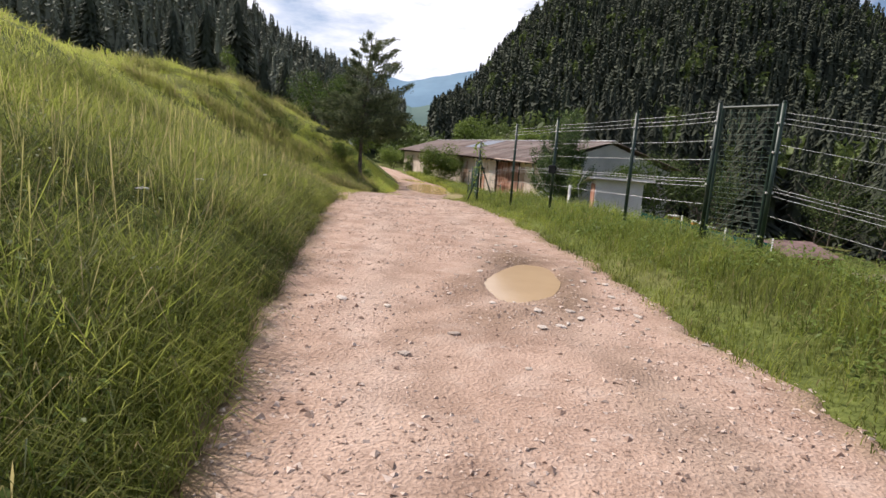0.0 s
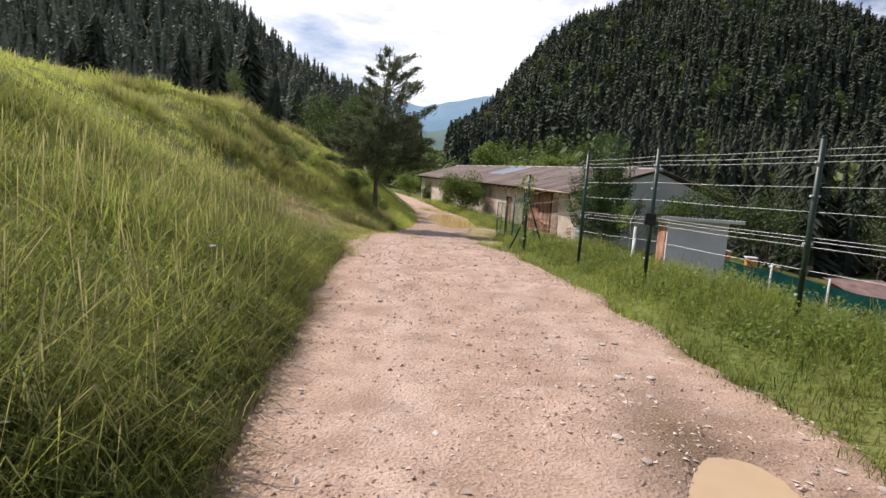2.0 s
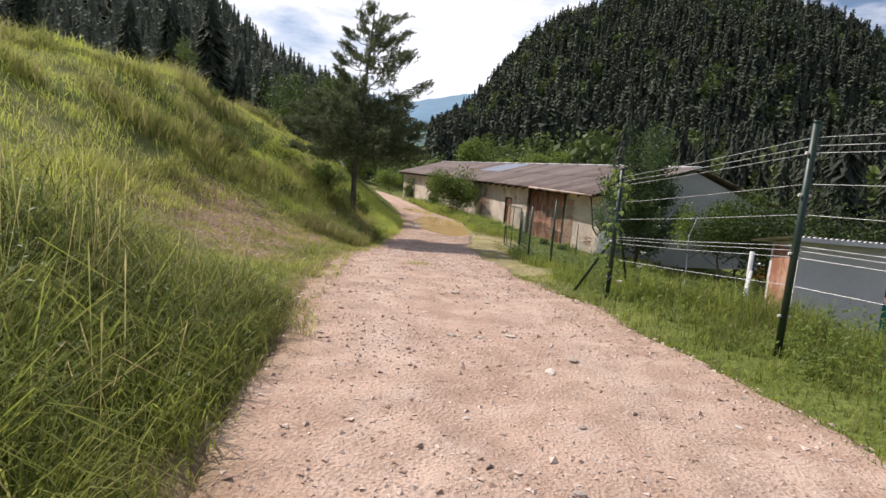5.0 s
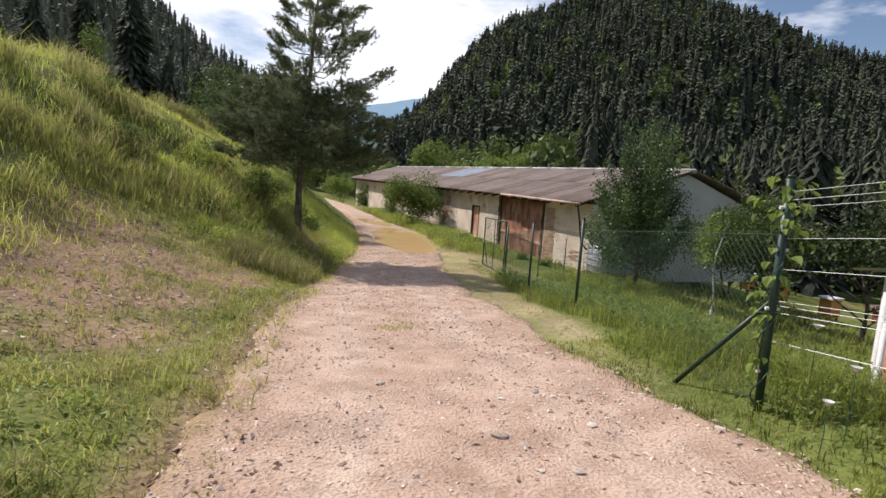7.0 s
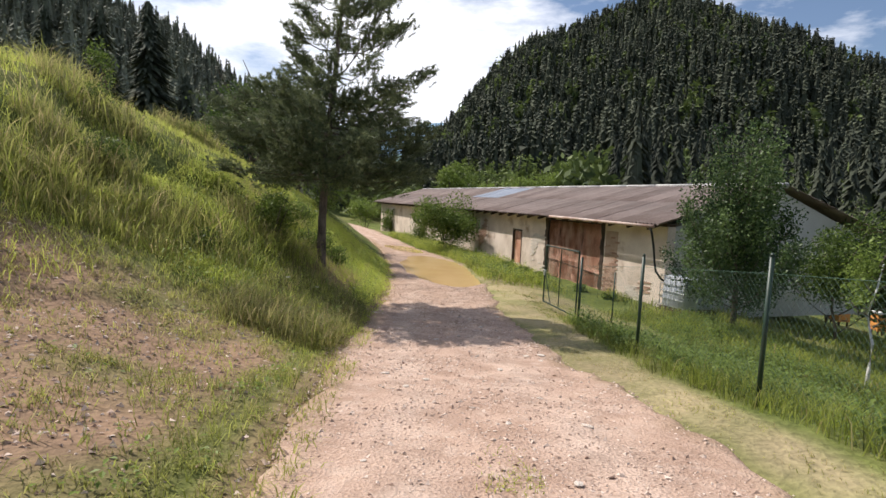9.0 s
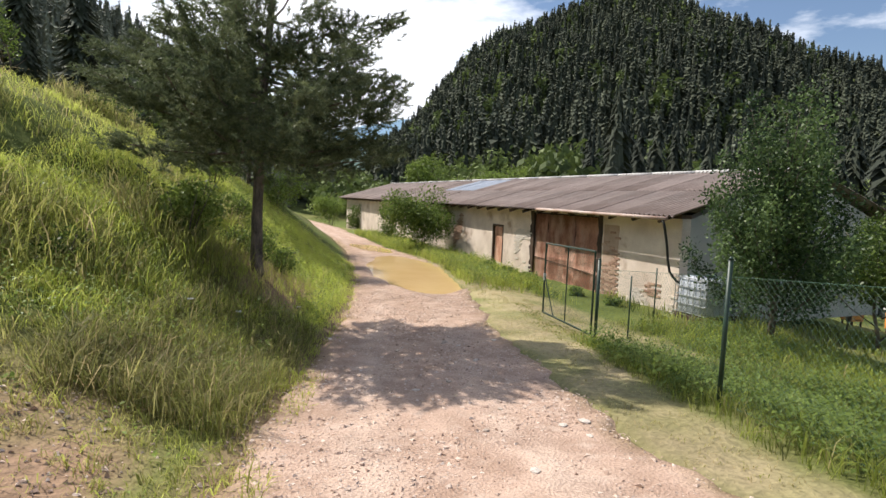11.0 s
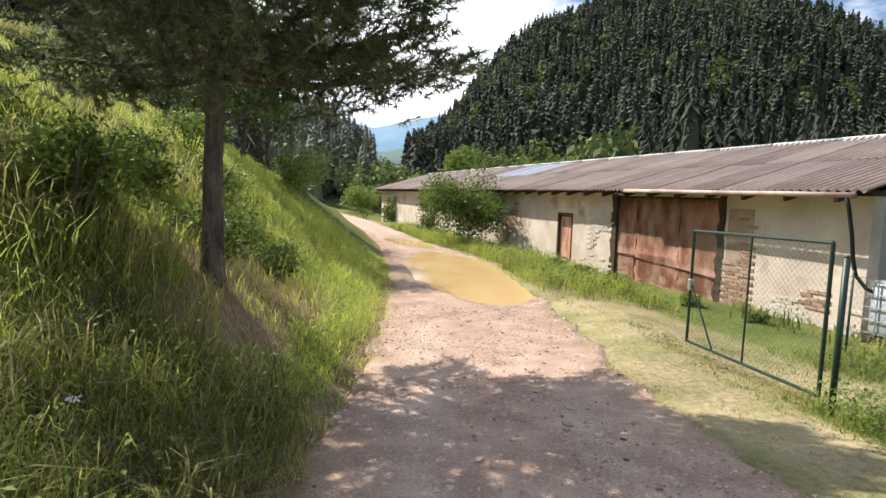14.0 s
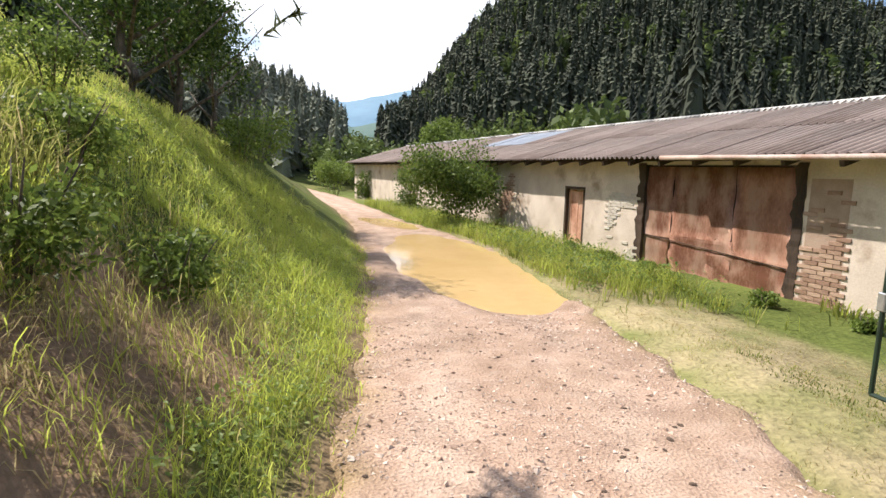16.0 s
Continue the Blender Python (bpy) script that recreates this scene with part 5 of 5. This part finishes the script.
for k in range(6):
    for y in (-0.5, 0.5):
        x = -0.6 + 1.2 * k / 5
        part("cage_bar", rod((x, y, 0.12), (x, y, 1.12), 0.011, None, 6), M_steel, tank)
    for x in (-0.6, 0.6):
        y = -0.5 + k / 5
        part("cage_bar", rod((x, y, 0.12), (x, y, 1.12), 0.011, None, 6), M_steel, tank)


def hive(x, y, turn):
    ob = empty("beehive", pose(*at_land(x, y), 0, 0, turn), "orange wooden beehive with a pale flat roof", "beehive", "beehives in the garden")
    part("body", box(-0.26, -0.26, 0.25, 0.26, 0.26, 0.95, 0.01), M_orange, ob)
    part("roof", box(-0.32, -0.32, 0.95, 0.32, 0.32, 1.04, 0.015), M_white, ob, "pale tin roof")
    for sx in (-1, 1):
        for sy in (-1, 1):
            part("leg", box(sx * 0.2 - 0.025, sy * 0.2 - 0.025, 0, sx * 0.2 + 0.025, sy * 0.2 + 0.025, 0.25), M_dark_wood, ob)
    part("entrance", box(-0.12, -0.275, 0.29, 0.12, -0.255, 0.33), M_dark_wood, ob)


for x, y, t in ((13.0, 39.6, 10), (14.4, 39.2, -5), (13.6, 34.6, 20)):
    hive(x, y, t)
pole = empty("utility_pole", pose(*at_land(30, 52, 0.3)), "thin wooden utility pole with a crossarm", "pole")
part("shaft", rod((0, 0, 0), (0, 0, 6.5), 0.11, 0.08, 10), M_dark_wood, pole, smooth=True)
part("crossarm", box(-0.7, -0.05, 6.0, 0.7, 0.05, 6.12, 0.01), M_dark_wood, pole)
for sx in (-0.6, 0, 0.6):
    part("insulator", rod((sx, 0, 6.1), (sx, 0, 6.28), 0.04, 0.03, 8), M_white, pole)


# ---- stones and clods ----
def stone_mesh(seed, mat, name="stone"):
    g = random.Random(seed)
    bm = bmesh.new()
    bmesh.ops.create_icosphere(bm, subdivisions=1, radius=1.0)
    for v in bm.verts:
        v.co *= g.uniform(0.72, 1.15)
    me = bpy.data.meshes.new(name)
    bm.to_mesh(me)
    bm.free()
    me.materials.append(mat)
    return me


M_clod = material("dark_soil_clod", (0.09, 0.06, 0.045), (0.19, 0.135, 0.1), scale=9, fine=60, bump=0.6, rough=0.95)
STONES = [stone_mesh(k, M_stone) for k in range(6)]
CLODS = [stone_mesh(k + 20, M_clod, "clod") for k in range(4)]
g = np.random.default_rng(8)


def lay(me, x, y, size, label, category, group):
    o = new(me.name, me)
    o.matrix_basis = Matrix.Translation((x, y, float(road_z(np.array([x]), np.array([y]))[0]) + size * 0.12)) @ Matrix.Rotation(g.uniform(0, 6.28), 4, "Z") @ Matrix.Diagonal((size * g.uniform(0.8, 1.3), size * g.uniform(0.6, 1.0), size * g.uniform(0.22, 0.4), 1))
    tagged(o, label, category, group)


for k in range(150):
    y = g.uniform(3, 30) if k > 60 else g.uniform(4.5, 9.5)
    f = g.uniform(0.04, 0.96) if k > 60 else g.uniform(0.55, 0.97)
    x = float(left_edge(y) * (1 - f) + right_edge(y) * f)
    if hollow(np.array([x]), np.array([y]))[0] > 0.55:
        continue
    lay(STONES[k % 6], x, y, g.uniform(0.016, 0.06), "small pale angular stone lying on the gravel road", "stone", "stones on the road")
for k in range(70):
    y = g.normal(30.2, 1.3) if k < 50 else g.uniform(26, 34)
    f = np.clip(g.normal(0.55, 0.25), 0.05, 0.95)
    x = float(left_edge(y) * (1 - f) + right_edge(y) * f)
    lay(CLODS[k % 4], x, y, g.uniform(0.012, 0.028), "dark clod of soil lying on the gravel road", "clod", "clods on the road")
# crumbs of earth and stones over the bare patch beside the road
n = 9000
ey, ed = g.uniform(14.5, 24.5, n), g.uniform(-0.2, 5.0, n)
ex = table(EDGE_L, ey) - ed
ok = g.uniform(0, 1, n) < bare_mask(ex, ey)
ex, ey = ex[ok], ey[ok]
n = len(ex)
v = np.array(((1, 0, 0), (-0.5, 0.8, 0), (-0.5, -0.8, 0), (0, 0, 0.6)))[None] + g.normal(0, 0.25, (n, 4, 3))
v = v * g.choice((0.01, 0.014, 0.02, 0.03), n)[:, None, None] + np.stack((ex, ey, land(ex, ey) + 0.002), 1)[:, None]
f = (np.array(((0, 1, 3), (1, 2, 3), (2, 0, 3)))[None] + 4 * np.arange(n)[:, None, None]).reshape(-1, 3)
tagged(np_thing("soil_crumbs", v.reshape(-1, 3), f, M_gravel), "crumbs of earth and small stones on bare soil", "soil", kind="stuff")
# loose gravel
n = 72000
gy_ = 1.5 + 34 * g.uniform(0, 1, n)
ff = g.uniform(0.01, 0.99, n)
gx_ = left_edge(gy_) * (1 - ff) + right_edge(gy_) * ff
ok = (hollow(gx_, gy_) < 0.5) & (wobble(gx_, gy_, 1.2, 31) + 0.6 * wobble(gx_, gy_, 3.7, 32) + g.uniform(-0.6, 0.9, n) > 0)
gx_, gy_ = gx_[ok], gy_[ok]
n = len(gx_)
base = np.array(((1, 0, 0), (-0.5, 0.8, 0), (-0.5, -0.8, 0), (0, 0, 0.42)))
s = (g.uniform(0.004, 0.013, n) * g.choice((1, 1, 1, 1, 1.7, 2.4), n))[:, None, None]
a = g.uniform(0, 6.28, n)
rot = np.stack((np.stack((np.cos(a), -np.sin(a), 0 * a), 1), np.stack((np.sin(a), np.cos(a), 0 * a), 1), np.stack((0 * a, 0 * a, 1 + 0 * a), 1)), 1)
v = (base[None] + g.normal(0, 0.22, (n, 4, 3))) * s
v = np.einsum("nij,nkj->nki", rot, v) + np.stack((gx_, gy_, road_z(gx_, gy_) + 0.001), 1)[:, None]
f = (np.array(((0, 1, 3), (1, 2, 3), (2, 0, 3)))[None] + 4 * np.arange(n)[:, None, None]).reshape(-1, 3)
tagged(np_thing("gravel", v.reshape(-1, 3), f, M_gravel), "loose pale gravel scattered over the dirt road", "gravel", kind="stuff")


# ---- grass ----
def blades(x, y, z, h, w, lean, tone, dry, g, arch):
    """Bent grass blades: arching ones of seven corners, or plain ones of five; the more a blade leans, the more its tip droops."""
    n = len(x)
    b = g.uniform(0, 6.28, n)
    a = b + 1.57 + g.normal(0, 0.6, n)
    ux, uy = np.cos(a) * w * 0.5, np.sin(a) * w * 0.5
    dx, dy = np.cos(b) * lean * h, np.sin(b) * lean * h
    rows = []
    for out, up, wide in ((0.0, 0.0, 0.8), (0.2, 0.52, 1.0), (0.58, 0.86, 0.75)) if arch else ((0.0, 0.0, 0.9), (0.34, 0.64, 0.85)):
        zz = z + h * up * (1 - 0.12 * lean ** 2)
        rows += [np.stack((x + out * dx - ux * wide, y + out * dy - uy * wide, zz), 1), np.stack((x + out * dx + ux * wide, y + out * dy + uy * wide, zz), 1)]
    rows.append(np.stack((x + dx, y + dy, z + h * (1 - (0.5 if arch else 0.4) * lean ** 2)), 1))
    k = len(rows)
    p = np.stack(rows, 1).reshape(-1, 3)
    tri = [(0, 1, 3), (0, 3, 2), (2, 3, 5), (2, 5, 4), (4, 5, 6)] if arch else [(0, 1, 3), (0, 3, 2), (2, 3, 4)]
    f = (np.array(tri)[None] + k * np.arange(n)[:, None, None]).reshape(-1, 3)
    up = np.tile([0.0] * (k - 1) + [0.1], n)
    return p, f, np.clip(np.repeat(tone, k) + up, 0, 1), np.repeat(dry, k)


def sow(name, count, region, height, width, label, seed, tone=0.5, dry_share=0.15, lean=0.5, keep=None, tuft=5, tuft_r=0.05, arch=False):
    """Grass in tufts over a region: a function that turns two arrays of 0..1 into x and y."""
    g = np.random.default_rng(seed)
    k = count // tuft
    x, y = region(g.uniform(0, 1, k), g.uniform(0, 1, k))
    p = np.ones(k) if keep is None else keep(x, y)
    on = g.uniform(0, 1, k) < p
    x, y = x[on], y[on]
    big = np.clip(g.normal(1, 0.25, len(x)), 0.4, 1.7) * (1 + 0.26 * wobble(x, y, 0.8, 41) + 0.2 * wobble(x, y, 2.6, 45))
    tt = tone + 0.2 * wobble(x, y, 0.35, 42) + 0.16 * wobble(x, y, 1.7, 46) + g.normal(0, 0.13, len(x))
    dd = np.clip(dry_share + 0.45 * dry_share * wobble(x, y, 0.3, 43) + g.normal(0, 0.1, len(x)), 0, 1)
    x, y, big, tt, dd = (np.repeat(q, tuft) for q in (x, y, big, tt, dd))
    n = len(x)
    x, y = x + g.normal(0, tuft_r, n), y + g.normal(0, tuft_r, n)
    h = height(x, y) * big * g.uniform(0.55, 1.1, n)
    dry = np.clip(dd + (g.uniform(0, 1, n) < dry_share * 0.7) * g.uniform(0.3, 0.8, n), 0, 1)
    v, f, t, d = blades(x, y, land(x, y) - 0.01, h, width * g.uniform(0.6, 1.3, n), np.clip(g.normal(lean, 0.25, n), 0.05, 1.1), np.clip(tt + g.normal(0, 0.1, n), 0, 1), dry, g, arch)
    return tagged(np_thing(name, v, f, M_grass, tone=t, dry=d), label, "grass", kind="stuff")


def left_of(y0, y1, d0, d1, power=1.0):
    return lambda a, b: (table(EDGE_L, y0 + (y1 - y0) * a) - (d0 + (d1 - d0) * b ** power), y0 + (y1 - y0) * a)


def right_of(y0, y1, e0, e1, power=1.0):
    return lambda a, b: (table(EDGE_R, y0 + (y1 - y0) * a) + (e0 + (e1 - e0) * b ** power), y0 + (y1 - y0) * a)


def tall_left(x, y):
    d = table(EDGE_L, y) - x
    short = soft(y, 13.2, 15.5) * (1 - soft(y, 23.0, 25.5)) * (1 - soft(d, 3.0, 5.0))
    h = 0.6 * np.clip(0.4 + d / 0.9, 0.4, 1) * (1 - 0.52 * soft(y, 20, 26)) * (1 - 0.25 * soft(d, 1.6, 3.4))
    return h * (1 - short) + 0.13 * short


def clumpy(x, y):
    return cover_left(x, y) * np.clip(0.62 + 0.75 * wobble(x, y, 2.3, 61), 0.12, 1)


def cover_left(x, y):
    return 1 - 0.78 * bare_mask(x, y) * (soft(y, 13, 15) * (1 - soft(y, 36, 40)))


sow("tall_grass", 84000, left_of(-1.0, 6.0, 0.02, 5.5, 1.6), tall_left, 0.0058, "tall uncut meadow grass on the roadside bank", 101, 0.12, 0.06, 0.85, clumpy, tuft=9, tuft_r=0.055, arch=True)
sow("tall_grass", 76000, left_of(5.5, 15.0, 0.05, 5.5, 1.5), tall_left, 0.007, "tall uncut meadow grass on the roadside bank", 113, 0.34, 0.07, 0.85, clumpy, tuft=9, tuft_r=0.06, arch=True)
sow("short_turf", 42000, left_of(13.5, 25.0, -0.3, 4.6), tall_left, 0.008, "short trodden turf with bare earth between", 102, 0.62, 0.2, 0.9, cover_left, tuft=7, tuft_r=0.04)
sow("soil_tufts", 9000, left_of(14.5, 24.5, 0.0, 5.0), lambda x, y: 0.1 + 0 * x, 0.009, "single tufts of grass on the bare earth", 116, 0.6, 0.3, 0.9, tuft=14, tuft_r=0.045)
sow("bank_grass", 50000, left_of(24.0, 40.0, -0.1, 4.4, 1.0), tall_left, 0.0075, "long grass on the steep roadside bank", 103, 1.0, 0.05, 0.8, cover_left, tuft=7, arch=True)
sow("dry_weeds", 3000, left_of(25.8, 32.5, 0.7, 2.2), lambda x, y: 0.24 + 0 * x, 0.007, "greyish dry weeds and twigs at the foot of the pine", 112, 0.4, 0.7, 0.8)
# dark weeds whose low tone also stands in for the pine's shadow
sow("bank_weeds", 9000, left_of(22.8, 27.0, 0.1, 1.7), lambda x, y: 0.42 + 0 * x, 0.009, "dark tangled weeds and old stalks below the pine, its shadow partly in their tone", 115, 0.1, 0.2, 0.8)
sow("slope_grass", 84000, left_of(-1, 46, 3.2, 13.5), lambda x, y: 0.27 + 0.08 * wobble(x, y, 0.5, 47), 0.012, "long meadow grass over the open slope", 104, 0.9, 0.16, 0.8, tuft=6, tuft_r=0.1)
sow("far_slope_grass", 22000, left_of(10, 62, 10, 30), lambda x, y: 0.42 + 0 * x, 0.04, "meadow grass along the crest of the slope", 105, 0.85, 0.18, 0.7, tuft=6, tuft_r=0.16)


def verge_height(x, y):
    e = x - table(EDGE_R, y)
    return (0.1 + 0.24 * soft(e, 0.1, 1.4)) * (1 - 0.55 * lawn_mask(x, y))


sow("verge_grass", 76000, right_of(1.0, 19.0, -0.18, 5.6, 1.15), verge_height, 0.008, "bright green grass on the roadside verge", 106, 0.36, 0.06, 0.6)
sow("fence_grass", 40000, right_of(17.0, 32.0, 0.9, 7.5, 1.1), lambda x, y: 0.04 + 0.22 * (1 - lawn_mask(x, y)), 0.009, "lush green grass and weeds inside the garden fence", 107, 0.4, 0.05, 0.6)
sow("lawn_grass", 62000, right_of(16.0, 41.0, -0.45, 4.6), lambda x, y: 0.05 + 0 * x, 0.007, "short yellowish mown grass beside the road", 108, 0.6, 0.6, 0.9, lambda x, y: soft(x - table(EDGE_R, y), -0.5, 0.5) * np.maximum(lawn_mask(x, y), 0.6 * (x < table(EDGE_R, y) + 0.4)) * (0.6 + 0.4 * wobble(x, y, 1.1, 44)))
sow("barn_grass", 24000, right_of(33.5, 56.0, 0.1, 3.0), lambda x, y: 0.34 + 0 * x, 0.015, "tall green grass between the road and the barn", 109, 0.6, 0.06, 0.55, lambda x, y: soft(y, 33.5, 38) * (x < 0.3 - 0.41 * (y - 40.5)))
sow("garden_grass", 24000, right_of(2.0, 40.0, 4.2, 16.0), lambda x, y: 0.25 + 0 * x, 0.035, "rough grass in the lower garden", 110, 0.4, 0.08, 0.5, tuft=6, tuft_r=0.12, keep=lambda x, y: 1.0 * ~((x > 3.4 + (y - 33.3) * -0.41) & (y > 33.3 + (x - 3.5) * 0.41)))
sow("road_tuft", 900, lambda a, b: (-2.12 + 0.34 * (a - 0.5) + 0.0 * b, 19.2 + 0.6 * (b - 0.5)), lambda x, y: 0.09 + 0 * x, 0.008, "small grass tuft growing in the middle of the road", 111, 0.6, 0.15, 0.7)
WEEDY = ((-9.0, 23.4), (-9.6, 25.4), (-8.2, 24.3), (-10.8, 27.4), (-12.4, 25.2), (-10.3, 22.6), (-13.4, 29.4), (-11.6, 33.0), (-7.3, 25.3), (-14.5, 24.0), (-12.0, 20.5), (-8.2, 30.4), (-6.9, 27.4))


def weedy(a, b):
    c = np.array(WEEDY)[(a * 0.9999 * len(WEEDY)).astype(int)]
    q, w = (a * len(WEEDY)) % 1, b * 6.2832 * 7
    return c[:, 0] + 1.1 * np.sqrt(q) * np.cos(w), c[:, 1] + 0.7 * np.sqrt(q) * np.sin(w)


sow("tall_weeds", 18000, weedy, lambda x, y: 0.6 + 0 * x, 0.012, "patches of tall dark weeds on the grassy slope", 114, 0.4, 0.25, 0.7, tuft=6, tuft_r=0.07)


def weeds(name, count, region, height, leaf, label, seed, tone, tuft=9, tuft_r=0.07, keep=None):
    """Low broad-leaved weeds: single folded leaves on tufts."""
    g = np.random.default_rng(seed)
    k = count // tuft
    x, y = region(g.uniform(0, 1, k), g.uniform(0, 1, k))
    on = wobble(x, y, 1.1, seed) + g.uniform(-0.5, 0.7, k) > 0
    if keep is not None:
        on &= keep(x, y)
    x, y = x[on], y[on]
    t0 = tone + g.normal(0, 0.14, len(x))
    big = g.uniform(0.5, 1.25, len(x))
    x, y, t0, big = (np.repeat(q, tuft) for q in (x, y, t0, big))
    n = len(x)
    x, y = x + g.normal(0, tuft_r, n), y + g.normal(0, tuft_r, n)
    z = land(x, y) + height(x, y) * big * g.uniform(0.1, 1, n)
    a, tilt, s = g.uniform(0, 6.28, n), g.normal(0.15, 0.45, n), leaf * g.uniform(0.6, 1.3, n)
    d = np.stack((np.cos(a) * np.cos(tilt), np.sin(a) * np.cos(tilt), np.sin(tilt)), 1)
    u = np.stack((-np.sin(a), np.cos(a), 0 * a), 1)
    p = np.stack((x, y, z), 1)
    s = s[:, None]
    v = np.stack((p, p + d * s * 0.5 + u * s * 0.3 + (0, 0, 0.006), p + d * s, p + d * s * 0.5 - u * s * 0.3 + (0, 0, 0.006)), 1).reshape(-1, 3)
    f = (np.array(((0, 1, 2), (0, 2, 3)))[None] + 4 * np.arange(n)[:, None, None]).reshape(-1, 3)
    return tagged(np_thing(name, v, f, M_leaf, tone=np.repeat(np.clip(t0 + g.normal(0, 0.1, n), 0, 1), 4)), label, "weeds", kind="stuff")


weeds("bank_weeds", 42000, left_of(0.0, 14.5, 0.1, 3.4, 0.9), lambda x, y: 0.9 * tall_left(x, y), 0.045, "broad-leaved weeds among the tall meadow grass", 131, 0.55)
weeds("steep_bank_weeds", 30000, left_of(23.5, 37.0, 0.15, 4.2), lambda x, y: 0.4 + 0 * x, 0.045, "leafy weeds and seedlings on the steep bank", 136, 1.0, keep=lambda x, y: bare_mask(x, y) < 0.45)
weeds("slope_weeds", 30000, left_of(13.5, 40.0, 0.3, 5.0), lambda x, y: 0.75 * tall_left(x, y), 0.045, "broad-leaved weeds on the grassy bank", 132, 0.95, keep=lambda x, y: bare_mask(x, y) < 0.6)
weeds("verge_weeds", 62000, right_of(1.5, 19.0, 0.45, 4.4), lambda x, y: 0.12 + 0.26 * soft(x - table(EDGE_R, y), 0.3, 1.4), 0.05, "leafy green weeds along the fence", 133, 0.7)
weeds("garden_weeds", 90000, right_of(18.0, 31.5, 1.1, 6.0), lambda x, y: 0.34 * (1 - lawn_mask(x, y)), 0.06, "lush broad-leaved weeds inside the garden fence", 134, 0.6, keep=lambda x, y: lawn_mask(x, y) < 0.4)
weeds("barn_weeds", 16000, right_of(34.5, 54.0, 0.2, 2.8), lambda x, y: 0.5 + 0 * x, 0.08, "leafy weeds between the road and the barn", 135, 0.65, keep=lambda x, y: x < 0.3 - 0.41 * (y - 40.5))
# seed stalks above the tall grass
g = np.random.default_rng(120)
n = 1700
yy = np.where(g.uniform(0, 1, n) < 0.65, g.uniform(-1, 14, n), g.uniform(23, 40, n))
xx = table(EDGE_L, yy) - (0.25 + 3.6 * g.uniform(0, 1, n))
hh = g.uniform(0.6, 1.0, n) * np.clip(tall_left(xx, yy) * 1.9, 0.3, 1.1)
zz = land(xx, yy)
b = g.uniform(0, 6.28, n)
ln = g.uniform(0.1, 0.4, n)
tx, ty = xx + np.cos(b) * ln * hh, yy + np.sin(b) * ln * hh
u = np.stack((-np.sin(b), np.cos(b), 0 * b), 1)
foot, top = np.stack((xx, yy, zz), 1), np.stack((tx, ty, zz + hh), 1)
neck = foot + (top - foot) * 0.8
mid = foot + (top - foot) * 0.9
v = np.stack((foot - u * 0.0022, foot + u * 0.0022, neck + u * 0.002, neck - u * 0.002, mid - u * 0.0045, mid + u * 0.0045, top), 1).reshape(-1, 3)
f = (np.array(((0, 1, 2), (0, 2, 3), (3, 2, 5), (3, 5, 4), (4, 5, 6)))[None] + 7 * np.arange(n)[:, None, None]).reshape(-1, 3)
tagged(np_thing("seed_stalks", v, f, M_grass, tone=np.full(n * 7, 0.7), dry=np.repeat(g.uniform(0.4, 0.9, n), 7)), "dry straw-coloured seed heads above the tall grass", "grass", kind="stuff")


# ---- white flowers ----
def flower(x, y, h, r, umbel):
    z = land_at(x, y)
    ob = empty("wild_flower", pose(x, y, z), "white wild flower on a thin green stem", "flower", "white flowers")
    part("stem", add_tube(bmesh.new(), ((0, 0, -0.03), (0.02, 0.01, h * 0.5), (0.03, 0.03, h)), (0.004, 0.003, 0.002), 5), M_green_wire, ob)
    bm = bmesh.new()
    rr = random.Random(int(x * 1000))
    if umbel:
        for _ in range(26):
            a, q = rr.uniform(0, 6.28), r * rr.uniform(0, 1) ** 0.5
            bmesh.ops.create_icosphere(bm, subdivisions=1, radius=r * 0.13, matrix=Matrix.Translation((0.03 + q * math.cos(a), 0.03 + q * math.sin(a), h + 0.01 + 0.2 * (r - q))))
    else:
        c = bm.verts.new((0.03, 0.03, h - 0.02))
        ring = [bm.verts.new((0.03 + r * math.cos(a), 0.03 + r * math.sin(a), h + 0.02)) for a in (k * math.pi / 5 for k in range(10))]
        for k in range(10):
            bm.faces.new((c, ring[k], ring[(k + 1) % 10]))
    part("blossom", bm, M_white, ob)


for x, y, h, r, umb in ((1.0, 16.2, 0.5, 0.035, 0), (0.75, 16.05, 0.35, 0.035, 0), (1.2, 16.9, 0.6, 0.04, 0), (-0.55, 2.1, 0.42, 0.05, 1), (-0.75, 2.6, 0.5, 0.045, 1), (-0.4, 3.6, 0.4, 0.04, 1),
                        (-1.2, 4.6, 0.6, 0.05, 1), (-1.6, 6.1, 0.6, 0.05, 1), (-2.0, 8.6, 0.6, 0.04, 1), (-5.2, 25.3, 0.45, 0.04, 1), (-5.6, 24.9, 0.5, 0.04, 1), (-4.9, 26.9, 0.4, 0.03, 1)):
    flower(x, y, h, r, umb)
